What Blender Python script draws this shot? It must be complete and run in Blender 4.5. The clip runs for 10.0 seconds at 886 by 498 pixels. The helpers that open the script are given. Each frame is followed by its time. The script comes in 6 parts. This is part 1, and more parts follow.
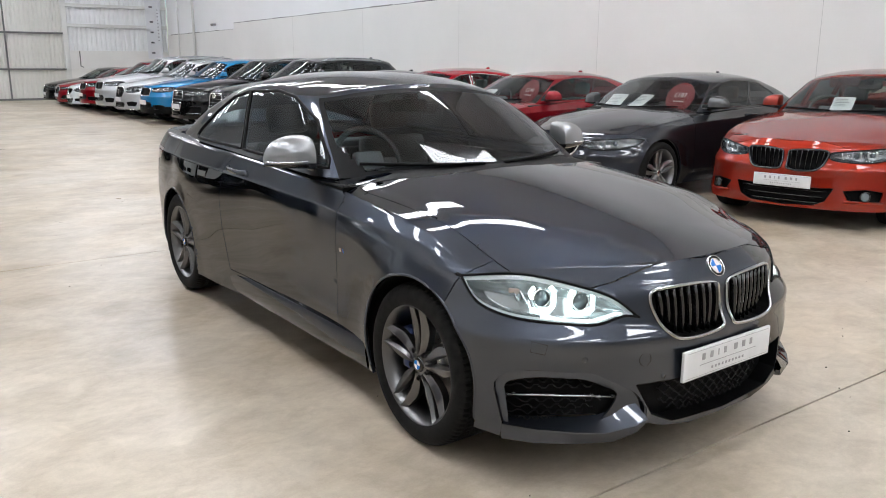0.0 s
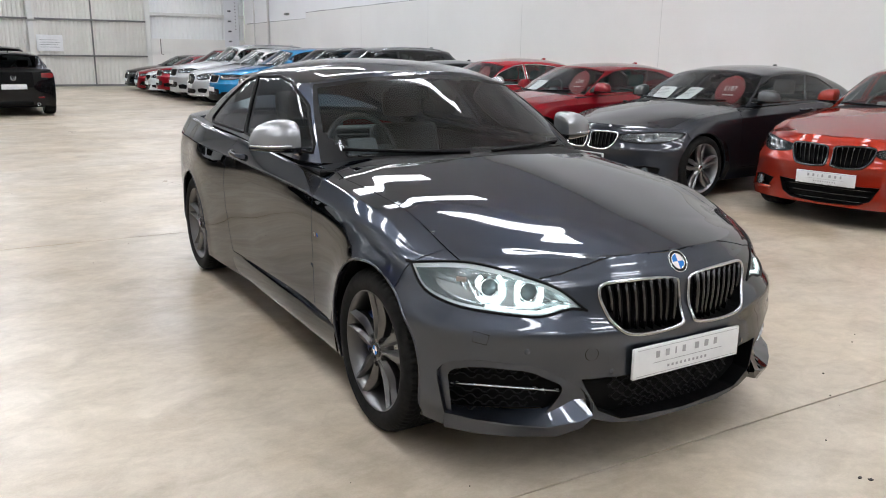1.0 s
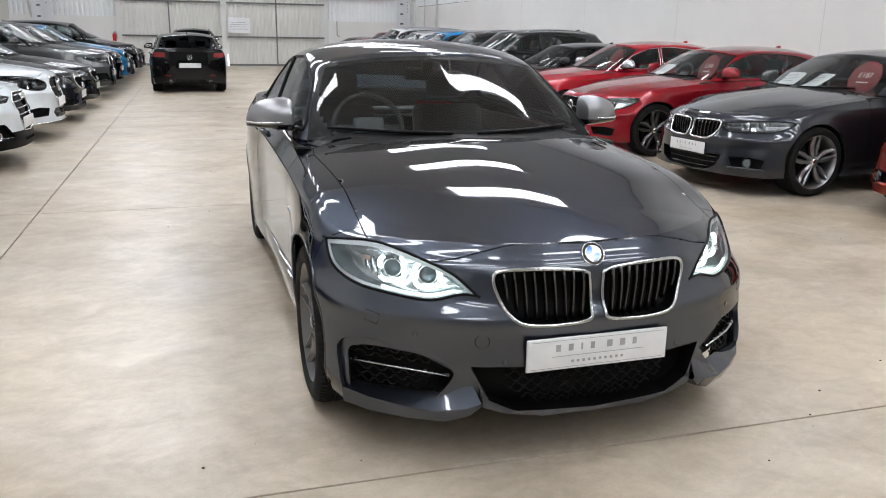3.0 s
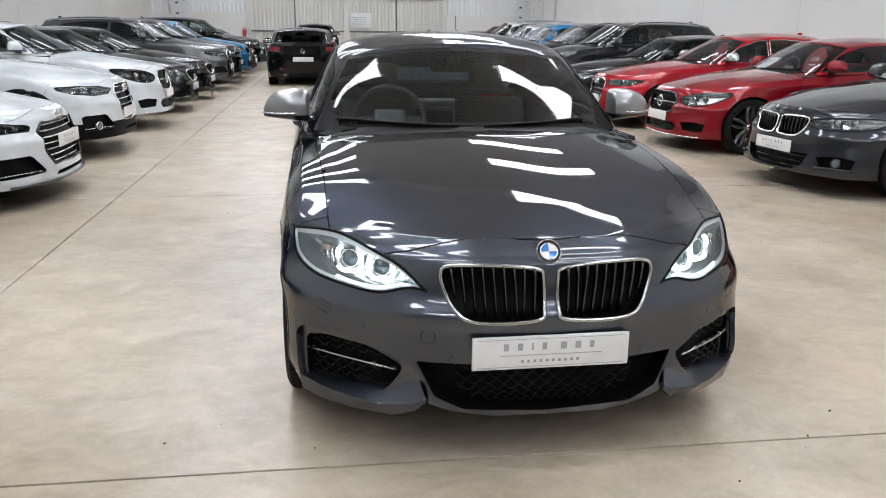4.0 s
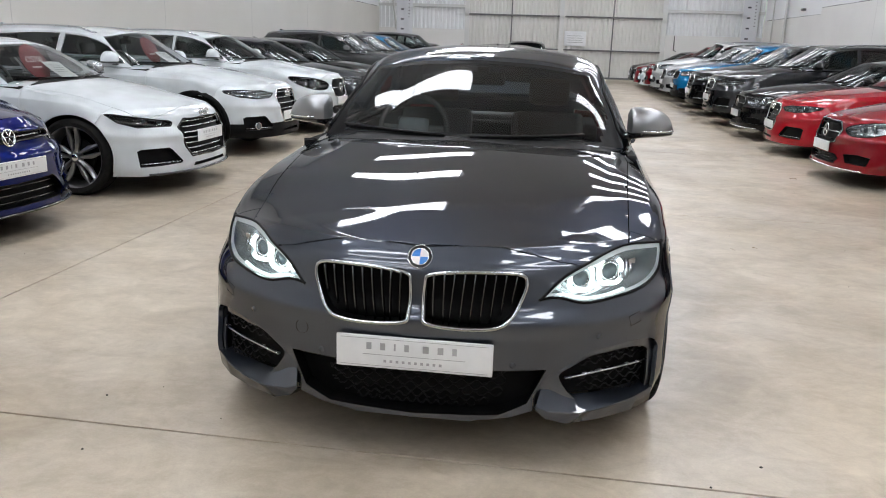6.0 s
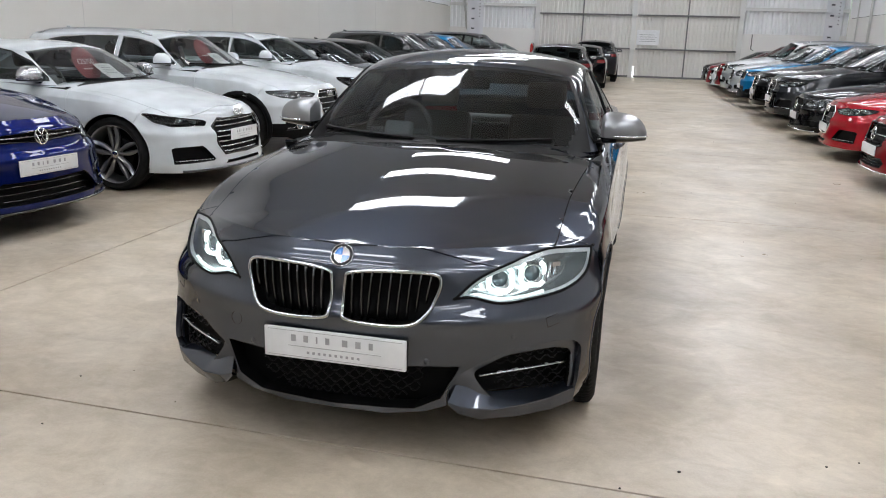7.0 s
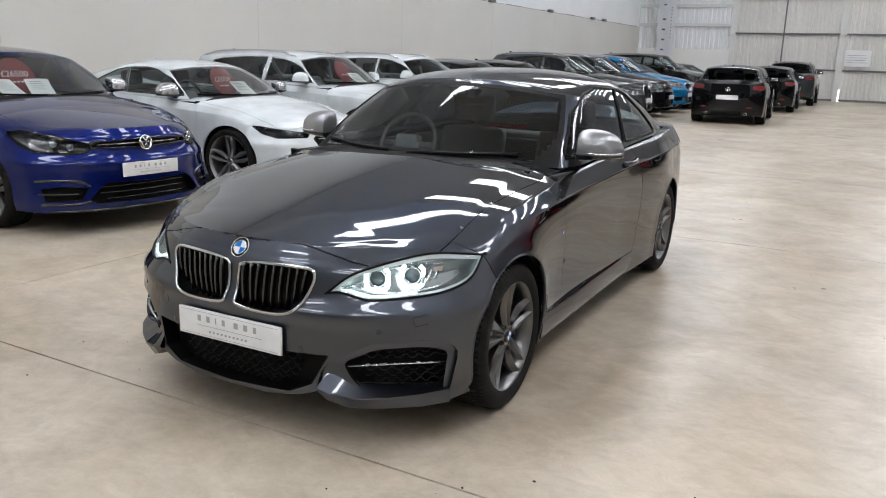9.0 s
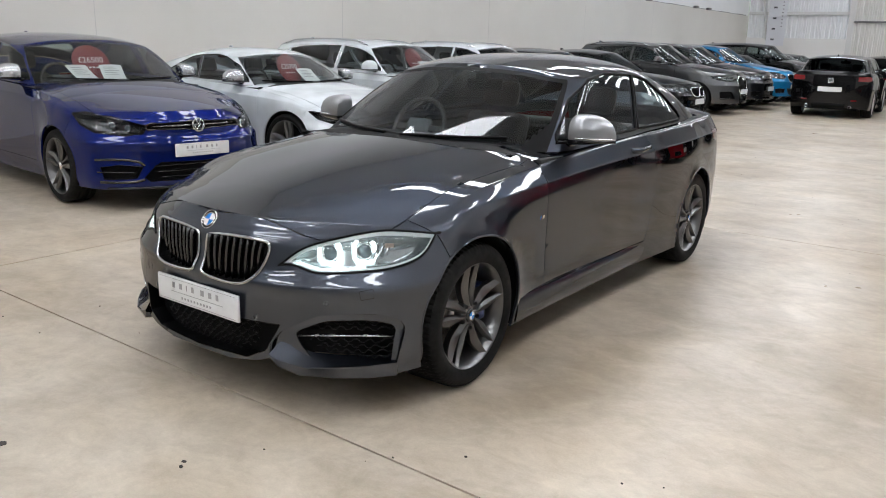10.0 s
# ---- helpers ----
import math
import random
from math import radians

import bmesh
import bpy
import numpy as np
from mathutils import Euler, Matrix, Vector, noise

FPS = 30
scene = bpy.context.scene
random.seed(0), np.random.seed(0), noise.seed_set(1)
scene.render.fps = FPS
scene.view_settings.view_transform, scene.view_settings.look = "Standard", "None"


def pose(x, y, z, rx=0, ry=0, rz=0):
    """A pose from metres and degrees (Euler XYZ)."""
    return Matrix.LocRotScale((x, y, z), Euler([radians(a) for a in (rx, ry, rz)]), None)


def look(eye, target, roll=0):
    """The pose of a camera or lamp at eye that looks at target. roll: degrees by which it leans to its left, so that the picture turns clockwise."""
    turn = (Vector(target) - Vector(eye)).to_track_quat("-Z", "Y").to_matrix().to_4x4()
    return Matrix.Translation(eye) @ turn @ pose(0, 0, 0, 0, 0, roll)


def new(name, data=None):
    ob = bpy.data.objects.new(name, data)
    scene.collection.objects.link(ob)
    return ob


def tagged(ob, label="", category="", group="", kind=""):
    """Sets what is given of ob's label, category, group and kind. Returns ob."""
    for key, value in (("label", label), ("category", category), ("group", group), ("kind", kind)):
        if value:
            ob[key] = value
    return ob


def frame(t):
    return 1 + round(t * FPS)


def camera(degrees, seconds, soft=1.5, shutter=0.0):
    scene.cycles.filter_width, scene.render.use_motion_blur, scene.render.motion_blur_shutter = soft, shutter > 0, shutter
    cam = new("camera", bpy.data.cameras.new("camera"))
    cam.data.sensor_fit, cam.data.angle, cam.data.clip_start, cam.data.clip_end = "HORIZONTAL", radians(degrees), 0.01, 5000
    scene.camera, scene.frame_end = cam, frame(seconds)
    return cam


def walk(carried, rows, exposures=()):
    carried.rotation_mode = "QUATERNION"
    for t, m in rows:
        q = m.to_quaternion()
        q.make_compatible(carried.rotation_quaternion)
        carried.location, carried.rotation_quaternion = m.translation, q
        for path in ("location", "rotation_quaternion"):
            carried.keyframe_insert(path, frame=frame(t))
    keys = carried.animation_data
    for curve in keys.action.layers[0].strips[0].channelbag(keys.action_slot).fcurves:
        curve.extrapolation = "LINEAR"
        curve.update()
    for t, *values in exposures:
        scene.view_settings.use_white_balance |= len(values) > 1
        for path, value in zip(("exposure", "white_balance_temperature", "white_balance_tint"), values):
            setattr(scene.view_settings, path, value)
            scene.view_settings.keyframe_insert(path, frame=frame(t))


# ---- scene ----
import collections

from mathutils.bvhtree import BVHTree

cam = camera(58.8, 10.0, soft=1.0)
PATH = [
    (0, (-2.44, -2.341, 1.425), (-1.291, -0.768, 0.975), 0.1),
    (0.5, (-2.239, -2.481, 1.419), (-1.164, -0.857, 0.961), 0.4),
    (1, (-2.08, -2.568, 1.408), (-1.087, -0.897, 0.936), 0.7),
    (1.5, (-1.883, -2.622, 1.398), (-0.975, -0.907, 0.914), 0.9),
    (2, (-1.7, -2.708, 1.394), (-0.877, -0.953, 0.901), 0.8),
    (2.5, (-1.463, -2.866, 1.401), (-0.752, -1.066, 0.897), 0.9),
    (2.7, (-1.379, -2.91, 1.412), (-0.714, -1.094, 0.902), 1.0),
    (3.8, (-0.833, -3.019, 1.408), (-0.482, -1.124, 0.876), 0.5),
    (4, (-0.702, -3.046, 1.405), (-0.414, -1.141, 0.87), 0.6),
    (4.5, (-0.427, -3.119, 1.409), (-0.293, -1.197, 0.87), 0.5),
    (5, (-0.176, -3.124, 1.401), (-0.193, -1.2, 0.858), 0.1),
    (5.5, (0.092, -3.142, 1.409), (-0.063, -1.218, 0.885), -0.3),
    (5.7, (0.225, -3.135, 1.392), (0.024, -1.21, 0.887), 0.7),
    (7, (0.945, -3.147, 1.449), (0.496, -1.267, 0.936), 1.7),
    (7.5, (1.273, -3.15, 1.453), (0.69, -1.304, 0.951), 1.1),
    (8, (1.564, -3.155, 1.479), (0.863, -1.346, 0.993), 1.2),
    (8.5, (1.82, -3.044, 1.469), (1.01, -1.277, 0.996), 1.7),
    (9, (2.084, -2.916, 1.461), (1.167, -1.204, 0.985), 1.6),
    (9.5, (2.396, -2.801, 1.464), (1.358, -1.164, 0.97), 1.6),
    (10, (2.619, -2.665, 1.442), (1.484, -1.098, 0.938), 1.6),
]
walk(cam, [(t, look(eye, target, roll)) for t, eye, target, roll in PATH], ((0.0, 0.12), (2.5, 0.08), (5.0, 0.0), (7.5, -0.14), (10.0, -0.03)))

# ---- light and sky ----
world = bpy.data.worlds.new("sky")
scene.world = world
world.use_nodes = True
wn = world.node_tree
sky = wn.nodes.new("ShaderNodeTexSky")
sky.sky_type, sky.sun_disc = "NISHITA", False
sky.sun_elevation, sky.sun_rotation = radians(38), radians(200)
wn.links.new(sky.outputs[0], wn.nodes["Background"].inputs[0])
wn.nodes["Background"].inputs[1].default_value = 0.1
ROOFLIGHT = 14.5
CEILING_Z = 7.5


# ---- materials ----
def material(name, colour, rough=0.5, metal=0.0, coat=0.0, coat_rough=0.03, spec=0.5, emit=None, strength=0.0):
    m = bpy.data.materials.new(name)
    m.use_nodes = True
    b = m.node_tree.nodes["Principled BSDF"]
    b.inputs["Base Color"].default_value = (*colour, 1)
    b.inputs["Roughness"].default_value = rough
    b.inputs["Metallic"].default_value = metal
    b.inputs["Coat Weight"].default_value = coat
    b.inputs["Coat Roughness"].default_value = coat_rough
    b.inputs["Specular IOR Level"].default_value = spec
    if emit:
        b.inputs["Emission Color"].default_value = (*emit, 1)
        b.inputs["Emission Strength"].default_value = strength
    return m


def vary(m, socket, scale, low, high, detail=4.0, kind="noise", stretch=None):
    """Drive a socket of the principled shader by noise between two values."""
    t = m.node_tree
    b = t.nodes["Principled BSDF"]
    co = t.nodes.new("ShaderNodeTexCoord")
    n = t.nodes.new("ShaderNodeTexNoise")
    n.inputs["Scale"].default_value, n.inputs["Detail"].default_value = scale, detail
    src = co.outputs["Object"]
    if stretch:
        mp = t.nodes.new("ShaderNodeMapping")
        mp.inputs["Scale"].default_value = stretch
        t.links.new(src, mp.inputs[0])
        src = mp.outputs[0]
    t.links.new(src, n.inputs["Vector"])
    r = t.nodes.new("ShaderNodeValToRGB")
    e = r.color_ramp.elements
    e[0].position, e[1].position = 0.3, 0.7
    as4 = lambda v: (*v, 1) if isinstance(v, tuple) else (v, v, v, 1)
    e[0].color, e[1].color = as4(low), as4(high)
    t.links.new(n.outputs["Fac"], r.inputs[0])
    t.links.new(r.outputs[0], b.inputs[socket])
    return r


def bump(m, scale, strength, distance=0.002, detail=3.0):
    t = m.node_tree
    co = t.nodes.new("ShaderNodeTexCoord")
    n = t.nodes.new("ShaderNodeTexNoise")
    n.inputs["Scale"].default_value, n.inputs["Detail"].default_value = scale, detail
    t.links.new(co.outputs["Object"], n.inputs["Vector"])
    bp = t.nodes.new("ShaderNodeBump")
    bp.inputs["Strength"].default_value, bp.inputs["Distance"].default_value = strength, distance
    t.links.new(n.outputs["Fac"], bp.inputs["Height"])
    t.links.new(bp.outputs[0], t.nodes["Principled BSDF"].inputs["Normal"])


def glazing(name, tint, gloss_rough=0.01, ior=1.5):
    """Thin pane: tinted see-through with a mirror gloss by Fresnel."""
    m = bpy.data.materials.new(name)
    m.use_nodes = True
    t = m.node_tree
    t.nodes.clear()
    out = t.nodes.new("ShaderNodeOutputMaterial")
    mix = t.nodes.new("ShaderNodeMixShader")
    tr = t.nodes.new("ShaderNodeBsdfTransparent")
    gl = t.nodes.new("ShaderNodeBsdfGlossy")
    fr = t.nodes.new("ShaderNodeFresnel")
    fr.inputs["IOR"].default_value = ior
    tr.inputs[0].default_value = (*tint, 1)
    gl.inputs["Roughness"].default_value = gloss_rough
    t.links.new(fr.outputs[0], mix.inputs[0])
    t.links.new(tr.outputs[0], mix.inputs[1])
    t.links.new(gl.outputs[0], mix.inputs[2])
    t.links.new(mix.outputs[0], out.inputs[0])
    return m


def paint(name, colour, metal=0.5, flake=True, rough=0.42, coat_ior=1.43):
    m = material(name, colour, rough, metal, 1.0, 0.015, 0.0)
    m.node_tree.nodes["Principled BSDF"].inputs["Coat IOR"].default_value = coat_ior
    edge = 0.06 if max(colour) < 0.2 else 0.4
    m.node_tree.nodes["Principled BSDF"].inputs["Specular Tint"].default_value = (edge, edge, edge, 1)
    lo = tuple(c * 0.86 for c in colour)
    hi = tuple(min(1, c * 1.14) for c in colour)
    vary(m, "Base Color", 900 if flake else 3, lo, hi, 2)
    return m


GREY = paint("mineral_grey_paint", (0.053, 0.062, 0.080), 1.0, rough=0.36, coat_ior=1.64)
GLASS = glazing("tinted_glass", (0.54, 0.62, 0.62), ior=1.5)
GLASS_PARKED = glazing("smoked_glass", (0.50, 0.56, 0.56), ior=1.36)
GLASS_DARK = glazing("privacy_glass", (0.45, 0.49, 0.48), ior=1.6)
GLASS_CLEAR = glazing("clear_windscreen_glass", (0.74, 0.79, 0.78), ior=1.6)
LENS = glazing("lamp_lens", (0.96, 0.975, 0.98), ior=1.33)
BLACK = material("black_plastic", (0.0028, 0.0028, 0.003), 0.5, spec=0.12)
bump(BLACK, 500, 0.15)
FRIT = material("black_glass_border", (0.006, 0.006, 0.007), 0.22, spec=0.2)
MESH = material("grille_mesh", (0.0035, 0.0035, 0.004), 0.4, spec=0.25)
GLOSS = material("gloss_black", (0.008, 0.008, 0.009), 0.12, 0, 0.6)
CHROME = material("chrome", (0.82, 0.83, 0.84), 0.07, 1.0)
CHROME_SMOKED = material("smoked_chrome", (0.52, 0.53, 0.54), 0.12, 1.0)
SATIN = material("satin_silver", (0.5, 0.51, 0.52), 0.24, 1.0)
vary(SATIN, "Roughness", 40, 0.2, 0.3)
MIRROR_CAP = material("grey_mirror_cap", (0.30, 0.305, 0.315), 0.34, 0.85, 0.7, 0.03)
RUBBER = material("tyre_rubber", (0.016, 0.016, 0.016), 0.75, spec=0.12)
vary(RUBBER, "Base Color", 30, (0.009, 0.009, 0.009), (0.017, 0.0165, 0.016))
bump(RUBBER, 300, 0.2)
ALLOY = material("dark_alloy", (0.135, 0.133, 0.133), 0.33, 1.0, 0.5, 0.06)
vary(ALLOY, "Roughness", 8, 0.28, 0.38)
ALLOY_GREY = material("grey_alloy", (0.30, 0.30, 0.305), 0.38, 0.95, 0.3, 0.1)
ALLOY_SILVER = material("silver_alloy", (0.5, 0.5, 0.5), 0.28, 0.9, 0.3)
DISC_STEEL = material("brake_steel", (0.45, 0.43, 0.41), 0.32, 1.0)
vary(DISC_STEEL, "Roughness", 90, 0.25, 0.45)
CALIPER = material("blue_caliper", (0.012, 0.035, 0.16), 0.3, 0, 0.5)
WHITE = material("white_plate", (0.78, 0.79, 0.8), 0.28, 0, 0.3)
vary(WHITE, "Base Color", 14, (0.74, 0.75, 0.76), (0.81, 0.82, 0.83))
INK = material("grey_ink", (0.26, 0.26, 0.27), 0.5)
PLATE_INK = material("pale_plate_ink", (0.37, 0.37, 0.38), 0.5)
DARK_INK = material("dark_ink", (0.07, 0.07, 0.085), 0.5)
BADGE_BLUE = material("badge_blue", (0.02, 0.19, 0.62), 0.2, 0, 0.8)
BADGE_WHITE = material("badge_white", (0.8, 0.8, 0.82), 0.2, 0, 0.8)
TRIM = material("dark_interior", (0.012, 0.012, 0.013), 0.6, spec=0.25)
vary(TRIM, "Base Color", 25, (0.009, 0.009, 0.0095), (0.02, 0.02, 0.021))
bump(TRIM, 250, 0.3)
LEATHER = material("black_leather", (0.03, 0.029, 0.028), 0.48)
bump(LEATHER, 160, 0.35)
GREY_TRIM = material("grey_airbag_cover", (0.12, 0.125, 0.13), 0.55)
RED_LENS = material("red_lamp", (0.17, 0.004, 0.006), 0.12, 0, 1.0)
RED_DISC = material("red_price_card", (0.2, 0.011, 0.013), 0.5)
PAPER = material("white_paper", (0.82, 0.82, 0.8), 0.8)
GLOW = material("daytime_ring", (0.9, 0.95, 1.0), 0.4, 0, 0, emit=(0.84, 1.0, 0.98), strength=3.2)
PROJECTOR = material("projector_glass", (0.22, 0.27, 0.30), 0.05, 0.6, 1.0)
REFLECTOR = material("lamp_reflector", (0.74, 0.76, 0.78), 0.18, 0.85)
BOWL = material("lamp_bowl_silver", (0.52, 0.55, 0.56), 0.2, 0.8)
PALE = material("pale_lamp_plastic", (0.76, 0.78, 0.79), 0.25)
BOWL_DARK = material("dark_lamp_bowl", (0.42, 0.43, 0.44), 0.16, 0.85)
GLOW_SOFT = material("soft_light_bar", (0.8, 0.86, 0.88), 0.4, emit=(0.84, 1.0, 0.98), strength=1.2)
AMBER = material("amber_reflector", (0.45, 0.36, 0.31), 0.3)


# ---- mesh tools ----
def part(name, bm, mat, parent=None, label="", smooth=True, sharp=None):
    me = bpy.data.meshes.new(name)
    if smooth:
        for f in bm.faces:
            f.smooth = True
    if sharp is not None:
        bm.normal_update()
        for e in bm.edges:
            if len(e.link_faces) == 2 and e.calc_face_angle(0) > radians(sharp):
                e.smooth = False
    bm.to_mesh(me)
    bm.free()
    for m in mat if isinstance(mat, (list, tuple)) else (mat,):
        me.materials.append(m)
    ob = new(name, me)
    if parent:
        ob.parent = parent
    if label:
        ob["label"] = label
    return ob


def thing(name, m, label, category, group="", kind=""):
    ob = new(name)
    ob.empty_display_size = 0.2
    ob.matrix_world = m
    return tagged(ob, label, category, group, kind)


def box(bm, x0, y0, z0, x1, y1, z1, bevel=0.0, m=None):
    r = bmesh.ops.create_cube(bm, size=1)
    vs = r["verts"]
    for v in vs:
        v.co = Vector(((x0 + x1) / 2 + v.co.x * (x1 - x0), (y0 + y1) / 2 + v.co.y * (y1 - y0), (z0 + z1) / 2 + v.co.z * (z1 - z0)))
    if bevel:
        es = list({e for v in vs for e in v.link_edges})
        r2 = bmesh.ops.bevel(bm, geom=es, offset=bevel, segments=2, profile=0.6, affect="EDGES")
        vs = list({v for f in r2["faces"] for v in f.verts} | {v for v in vs if v.is_valid})
    if m:
        bmesh.ops.transform(bm, matrix=m, verts=vs)
    return vs


def lathe(bm, profile, steps=48, axis="x", closed=False):
    """Turn a profile of (radius, offset) round an axis."""
    rings = []
    for k in range(steps):
        a = 2 * math.pi * k / steps
        ring = []
        for r, o in profile:
            c, s = r * math.cos(a), r * math.sin(a)
            ring.append(bm.verts.new((o, c, s) if axis == "x" else ((c, o, s) if axis == "y" else (c, s, o))))
        rings.append(ring)
    n = len(profile)
    for k in range(steps):
        a, b = rings[k], rings[(k + 1) % steps]
        for i in range(n if closed else n - 1):
            j = (i + 1) % n
            try:
                bm.faces.new((a[i], a[j], b[j], b[i]))
            except ValueError:
                pass
    return rings


def hermite(ts, P, t):
    """Smooth curve through P at parameters ts, sampled at t (monotone-limited tangents)."""
    ts, P, t = np.asarray(ts, float), np.asarray(P, float), np.asarray(t, float)
    h = np.diff(ts)
    d = np.diff(P, axis=0) / h.reshape(-1, *([1] * (P.ndim - 1)))
    m = np.empty_like(P)
    hh = h.reshape(-1, *([1] * (P.ndim - 1)))
    m[1:-1] = (d[:-1] * hh[1:] + d[1:] * hh[:-1]) / (hh[1:] + hh[:-1])
    m[0], m[-1] = d[0], d[-1]
    i = np.clip(np.searchsorted(ts, t, side="right") - 1, 0, len(h) - 1)
    sh = (-1, *([1] * (P.ndim - 1)))
    u = ((t - ts[i]) / h[i]).reshape(sh)
    H = h[i].reshape(sh)
    return (2 * u**3 - 3 * u**2 + 1) * P[i] + (u**3 - 2 * u**2 + u) * H * m[i] + (-2 * u**3 + 3 * u**2) * P[i + 1] + (u**3 - u**2) * H * m[i + 1]


def tube(bm, pts, radius, steps=8, closed=False, flat=None):
    """A round bar along points; flat=(a, b) gives an oval section with a along z."""
    pts = [Vector(p) for p in pts]
    n = len(pts)
    rings = []
    steep = any(abs((pts[i + 1] - pts[i]).normalized().z) > 0.9 for i in range(n - 1))
    for i, p in enumerate(pts):
        a = pts[(i - 1) % n] if closed or i else p
        b = pts[(i + 1) % n] if closed or i < n - 1 else p
        d = (b - a).normalized()
        up = Vector((0, 1, 0)) if steep and abs(d.y) < 0.95 else Vector((0, 0, 1))
        s = d.cross(up).normalized()
        w = s.cross(d)
        ra, rb = flat if flat else (radius, radius)
        rings.append([bm.verts.new(p + w * ra * math.sin(2 * math.pi * k / steps) + s * rb * math.cos(2 * math.pi * k / steps)) for k in range(steps)])
    for i in range(n if closed else n - 1):
        a, b = rings[i], rings[(i + 1) % n]
        for k in range(steps):
            bm.faces.new((a[k], a[(k + 1) % steps], b[(k + 1) % steps], b[k]))
    if not closed:
        bm.faces.new(list(reversed(rings[0])))
        bm.faces.new(rings[-1])


def inside(q, poly):
    x, y = q
    hit = False
    n = len(poly)
    for i in range(n):
        (x1, y1), (x2, y2) = poly[i], poly[i - 1]
        if (y1 > y) != (y2 > y) and x < (x2 - x1) * (y - y1) / (y2 - y1) + x1:
            hit = not hit
    return hit


def basis(d):
    d = Vector(d).normalized()
    up = Vector((0, 0, 1)) if abs(d.z) < 0.9 else Vector((0, 1, 0))
    e1 = up.cross(d).normalized()
    return e1, d.cross(e1)


def smooth_outline(pts, per=4):
    """Closed rounded outline through corner points given in 3D."""
    P = [Vector(p) for p in pts]
    n = len(P)
    out = []
    for i in range(n):
        a, b, c, d = P[i - 1], P[i], P[(i + 1) % n], P[(i + 2) % n]
        for k in range(per):
            t = k / per
            out.append(0.5 * ((2 * b) + (c - a) * t + (2 * a - 5 * b + 4 * c - d) * t * t + (3 * b - a - 3 * c + d) * t**3))
    return out


def knife(bm, layer, outline, d, region, allow, only=(0,)):
    """Cut an outline, seen along d, into the faces that allow() takes, and mark what is inside with a region."""
    e1, e2 = basis(d)
    poly = [(Vector(p).dot(e1), Vector(p).dot(e2)) for p in outline]
    lo = [min(p[k] for p in poly) - 0.02 for k in (0, 1)]
    hi = [max(p[k] for p in poly) + 0.02 for k in (0, 1)]

    def span(f):
        us = [v.co.dot(e1) for v in f.verts]
        ws = [v.co.dot(e2) for v in f.verts]
        return min(us), max(us), min(ws), max(ws)

    cand = []
    for f in bm.faces:
        if f[layer] in only and allow(f.calc_center_median()):
            s = span(f)
            if s[0] < hi[0] and s[1] > lo[0] and s[2] < hi[1] and s[3] > lo[1]:
                cand.append(f)
    n = len(poly)
    for i in range(n):
        p, q = poly[i - 1], poly[i]
        if math.hypot(q[0] - p[0], q[1] - p[1]) < 1e-5:
            continue
        l0, h0 = min(p[0], q[0]) - 1e-4, max(p[0], q[0]) + 1e-4
        l1, h1 = min(p[1], q[1]) - 1e-4, max(p[1], q[1]) + 1e-4
        near, rest = [], []
        for f in cand:
            s = span(f)
            (near if s[0] < h0 and s[1] > l0 and s[2] < h1 and s[3] > l1 else rest).append(f)
        if not near:
            continue
        co = e1 * p[0] + e2 * p[1]
        no = e1 * (q[1] - p[1]) - e2 * (q[0] - p[0])
        geom = list({e for f in near for e in f.edges} | {v for f in near for v in f.verts}) + near
        r = bmesh.ops.bisect_plane(bm, geom=geom, dist=1e-6, plane_co=co, plane_no=no.normalized())
        cand = [f for f in rest if f.is_valid] + [g for g in r["geom"] if isinstance(g, bmesh.types.BMFace) and g.is_valid]
    for f in set(cand):
        c = f.calc_center_median()
        if inside((c.dot(e1), c.dot(e2)), poly):
            f[layer] = region


def take(bm, layer, regions, gap=0.0, flange=0.012, depth=None, keep_flange=True):
    """A copy of the faces of some regions, its rim drawn in by a gap and turned inwards as a flange."""
    b = bmesh.new()
    vm = {}
    for f in bm.faces:
        if f[layer] in regions:
            vs = []
            for v in f.verts:
                if v not in vm:
                    vm[v] = b.verts.new(v.co)
                vs.append(vm[v])
            try:
                b.faces.new(vs)
            except ValueError:
                pass
    b.normal_update()
    rim = [e for e in b.edges if len(e.link_faces) == 1 and not (abs(e.verts[0].co.x) < 1e-4 and abs(e.verts[1].co.x) < 1e-4)]
    rv = {v for e in rim for v in e.verts}
    nor = {v: v.normal.copy() for v in rv}
    if gap:
        shift = {}
        for v in rv:
            d = Vector()
            for e in v.link_edges:
                if len(e.link_faces) == 1 and e in e.verts[0].link_edges:
                    c = e.link_faces[0].calc_center_median()
                    a = e.verts[0].co
                    u = (e.verts[1].co - a)
                    if u.length < 1e-7:
                        continue
                    u.normalize()
                    w = (c - a) - u * (c - a).dot(u)
                    if w.length > 1e-7:
                        d += w.normalized()
            if d.length > 1e-6:
                d.normalize()
                if abs(v.co.x) < 1e-4:
                    d.x = 0
                shift[v] = d * gap
        for v, s in shift.items():
            v.co += s
    if flange:
        r = bmesh.ops.extrude_edge_only(b, edges=rim)
        made = [g for g in r["geom"] if isinstance(g, bmesh.types.BMVert)]
        old = {}
        for v in made:
            for e in v.link_edges:
                o = e.other_vert(v)
                if o in nor:
                    old[v] = o
        for v in made:
            o = old.get(v)
            if o:
                n = nor[o].copy()
                if abs(o.co.x) < 1e-4:
                    n.x = 0
                v.co = o.co + (Vector(depth) if depth else -n * flange)
        for e in rim:
            if e.is_valid:
                e.smooth = False
    return b


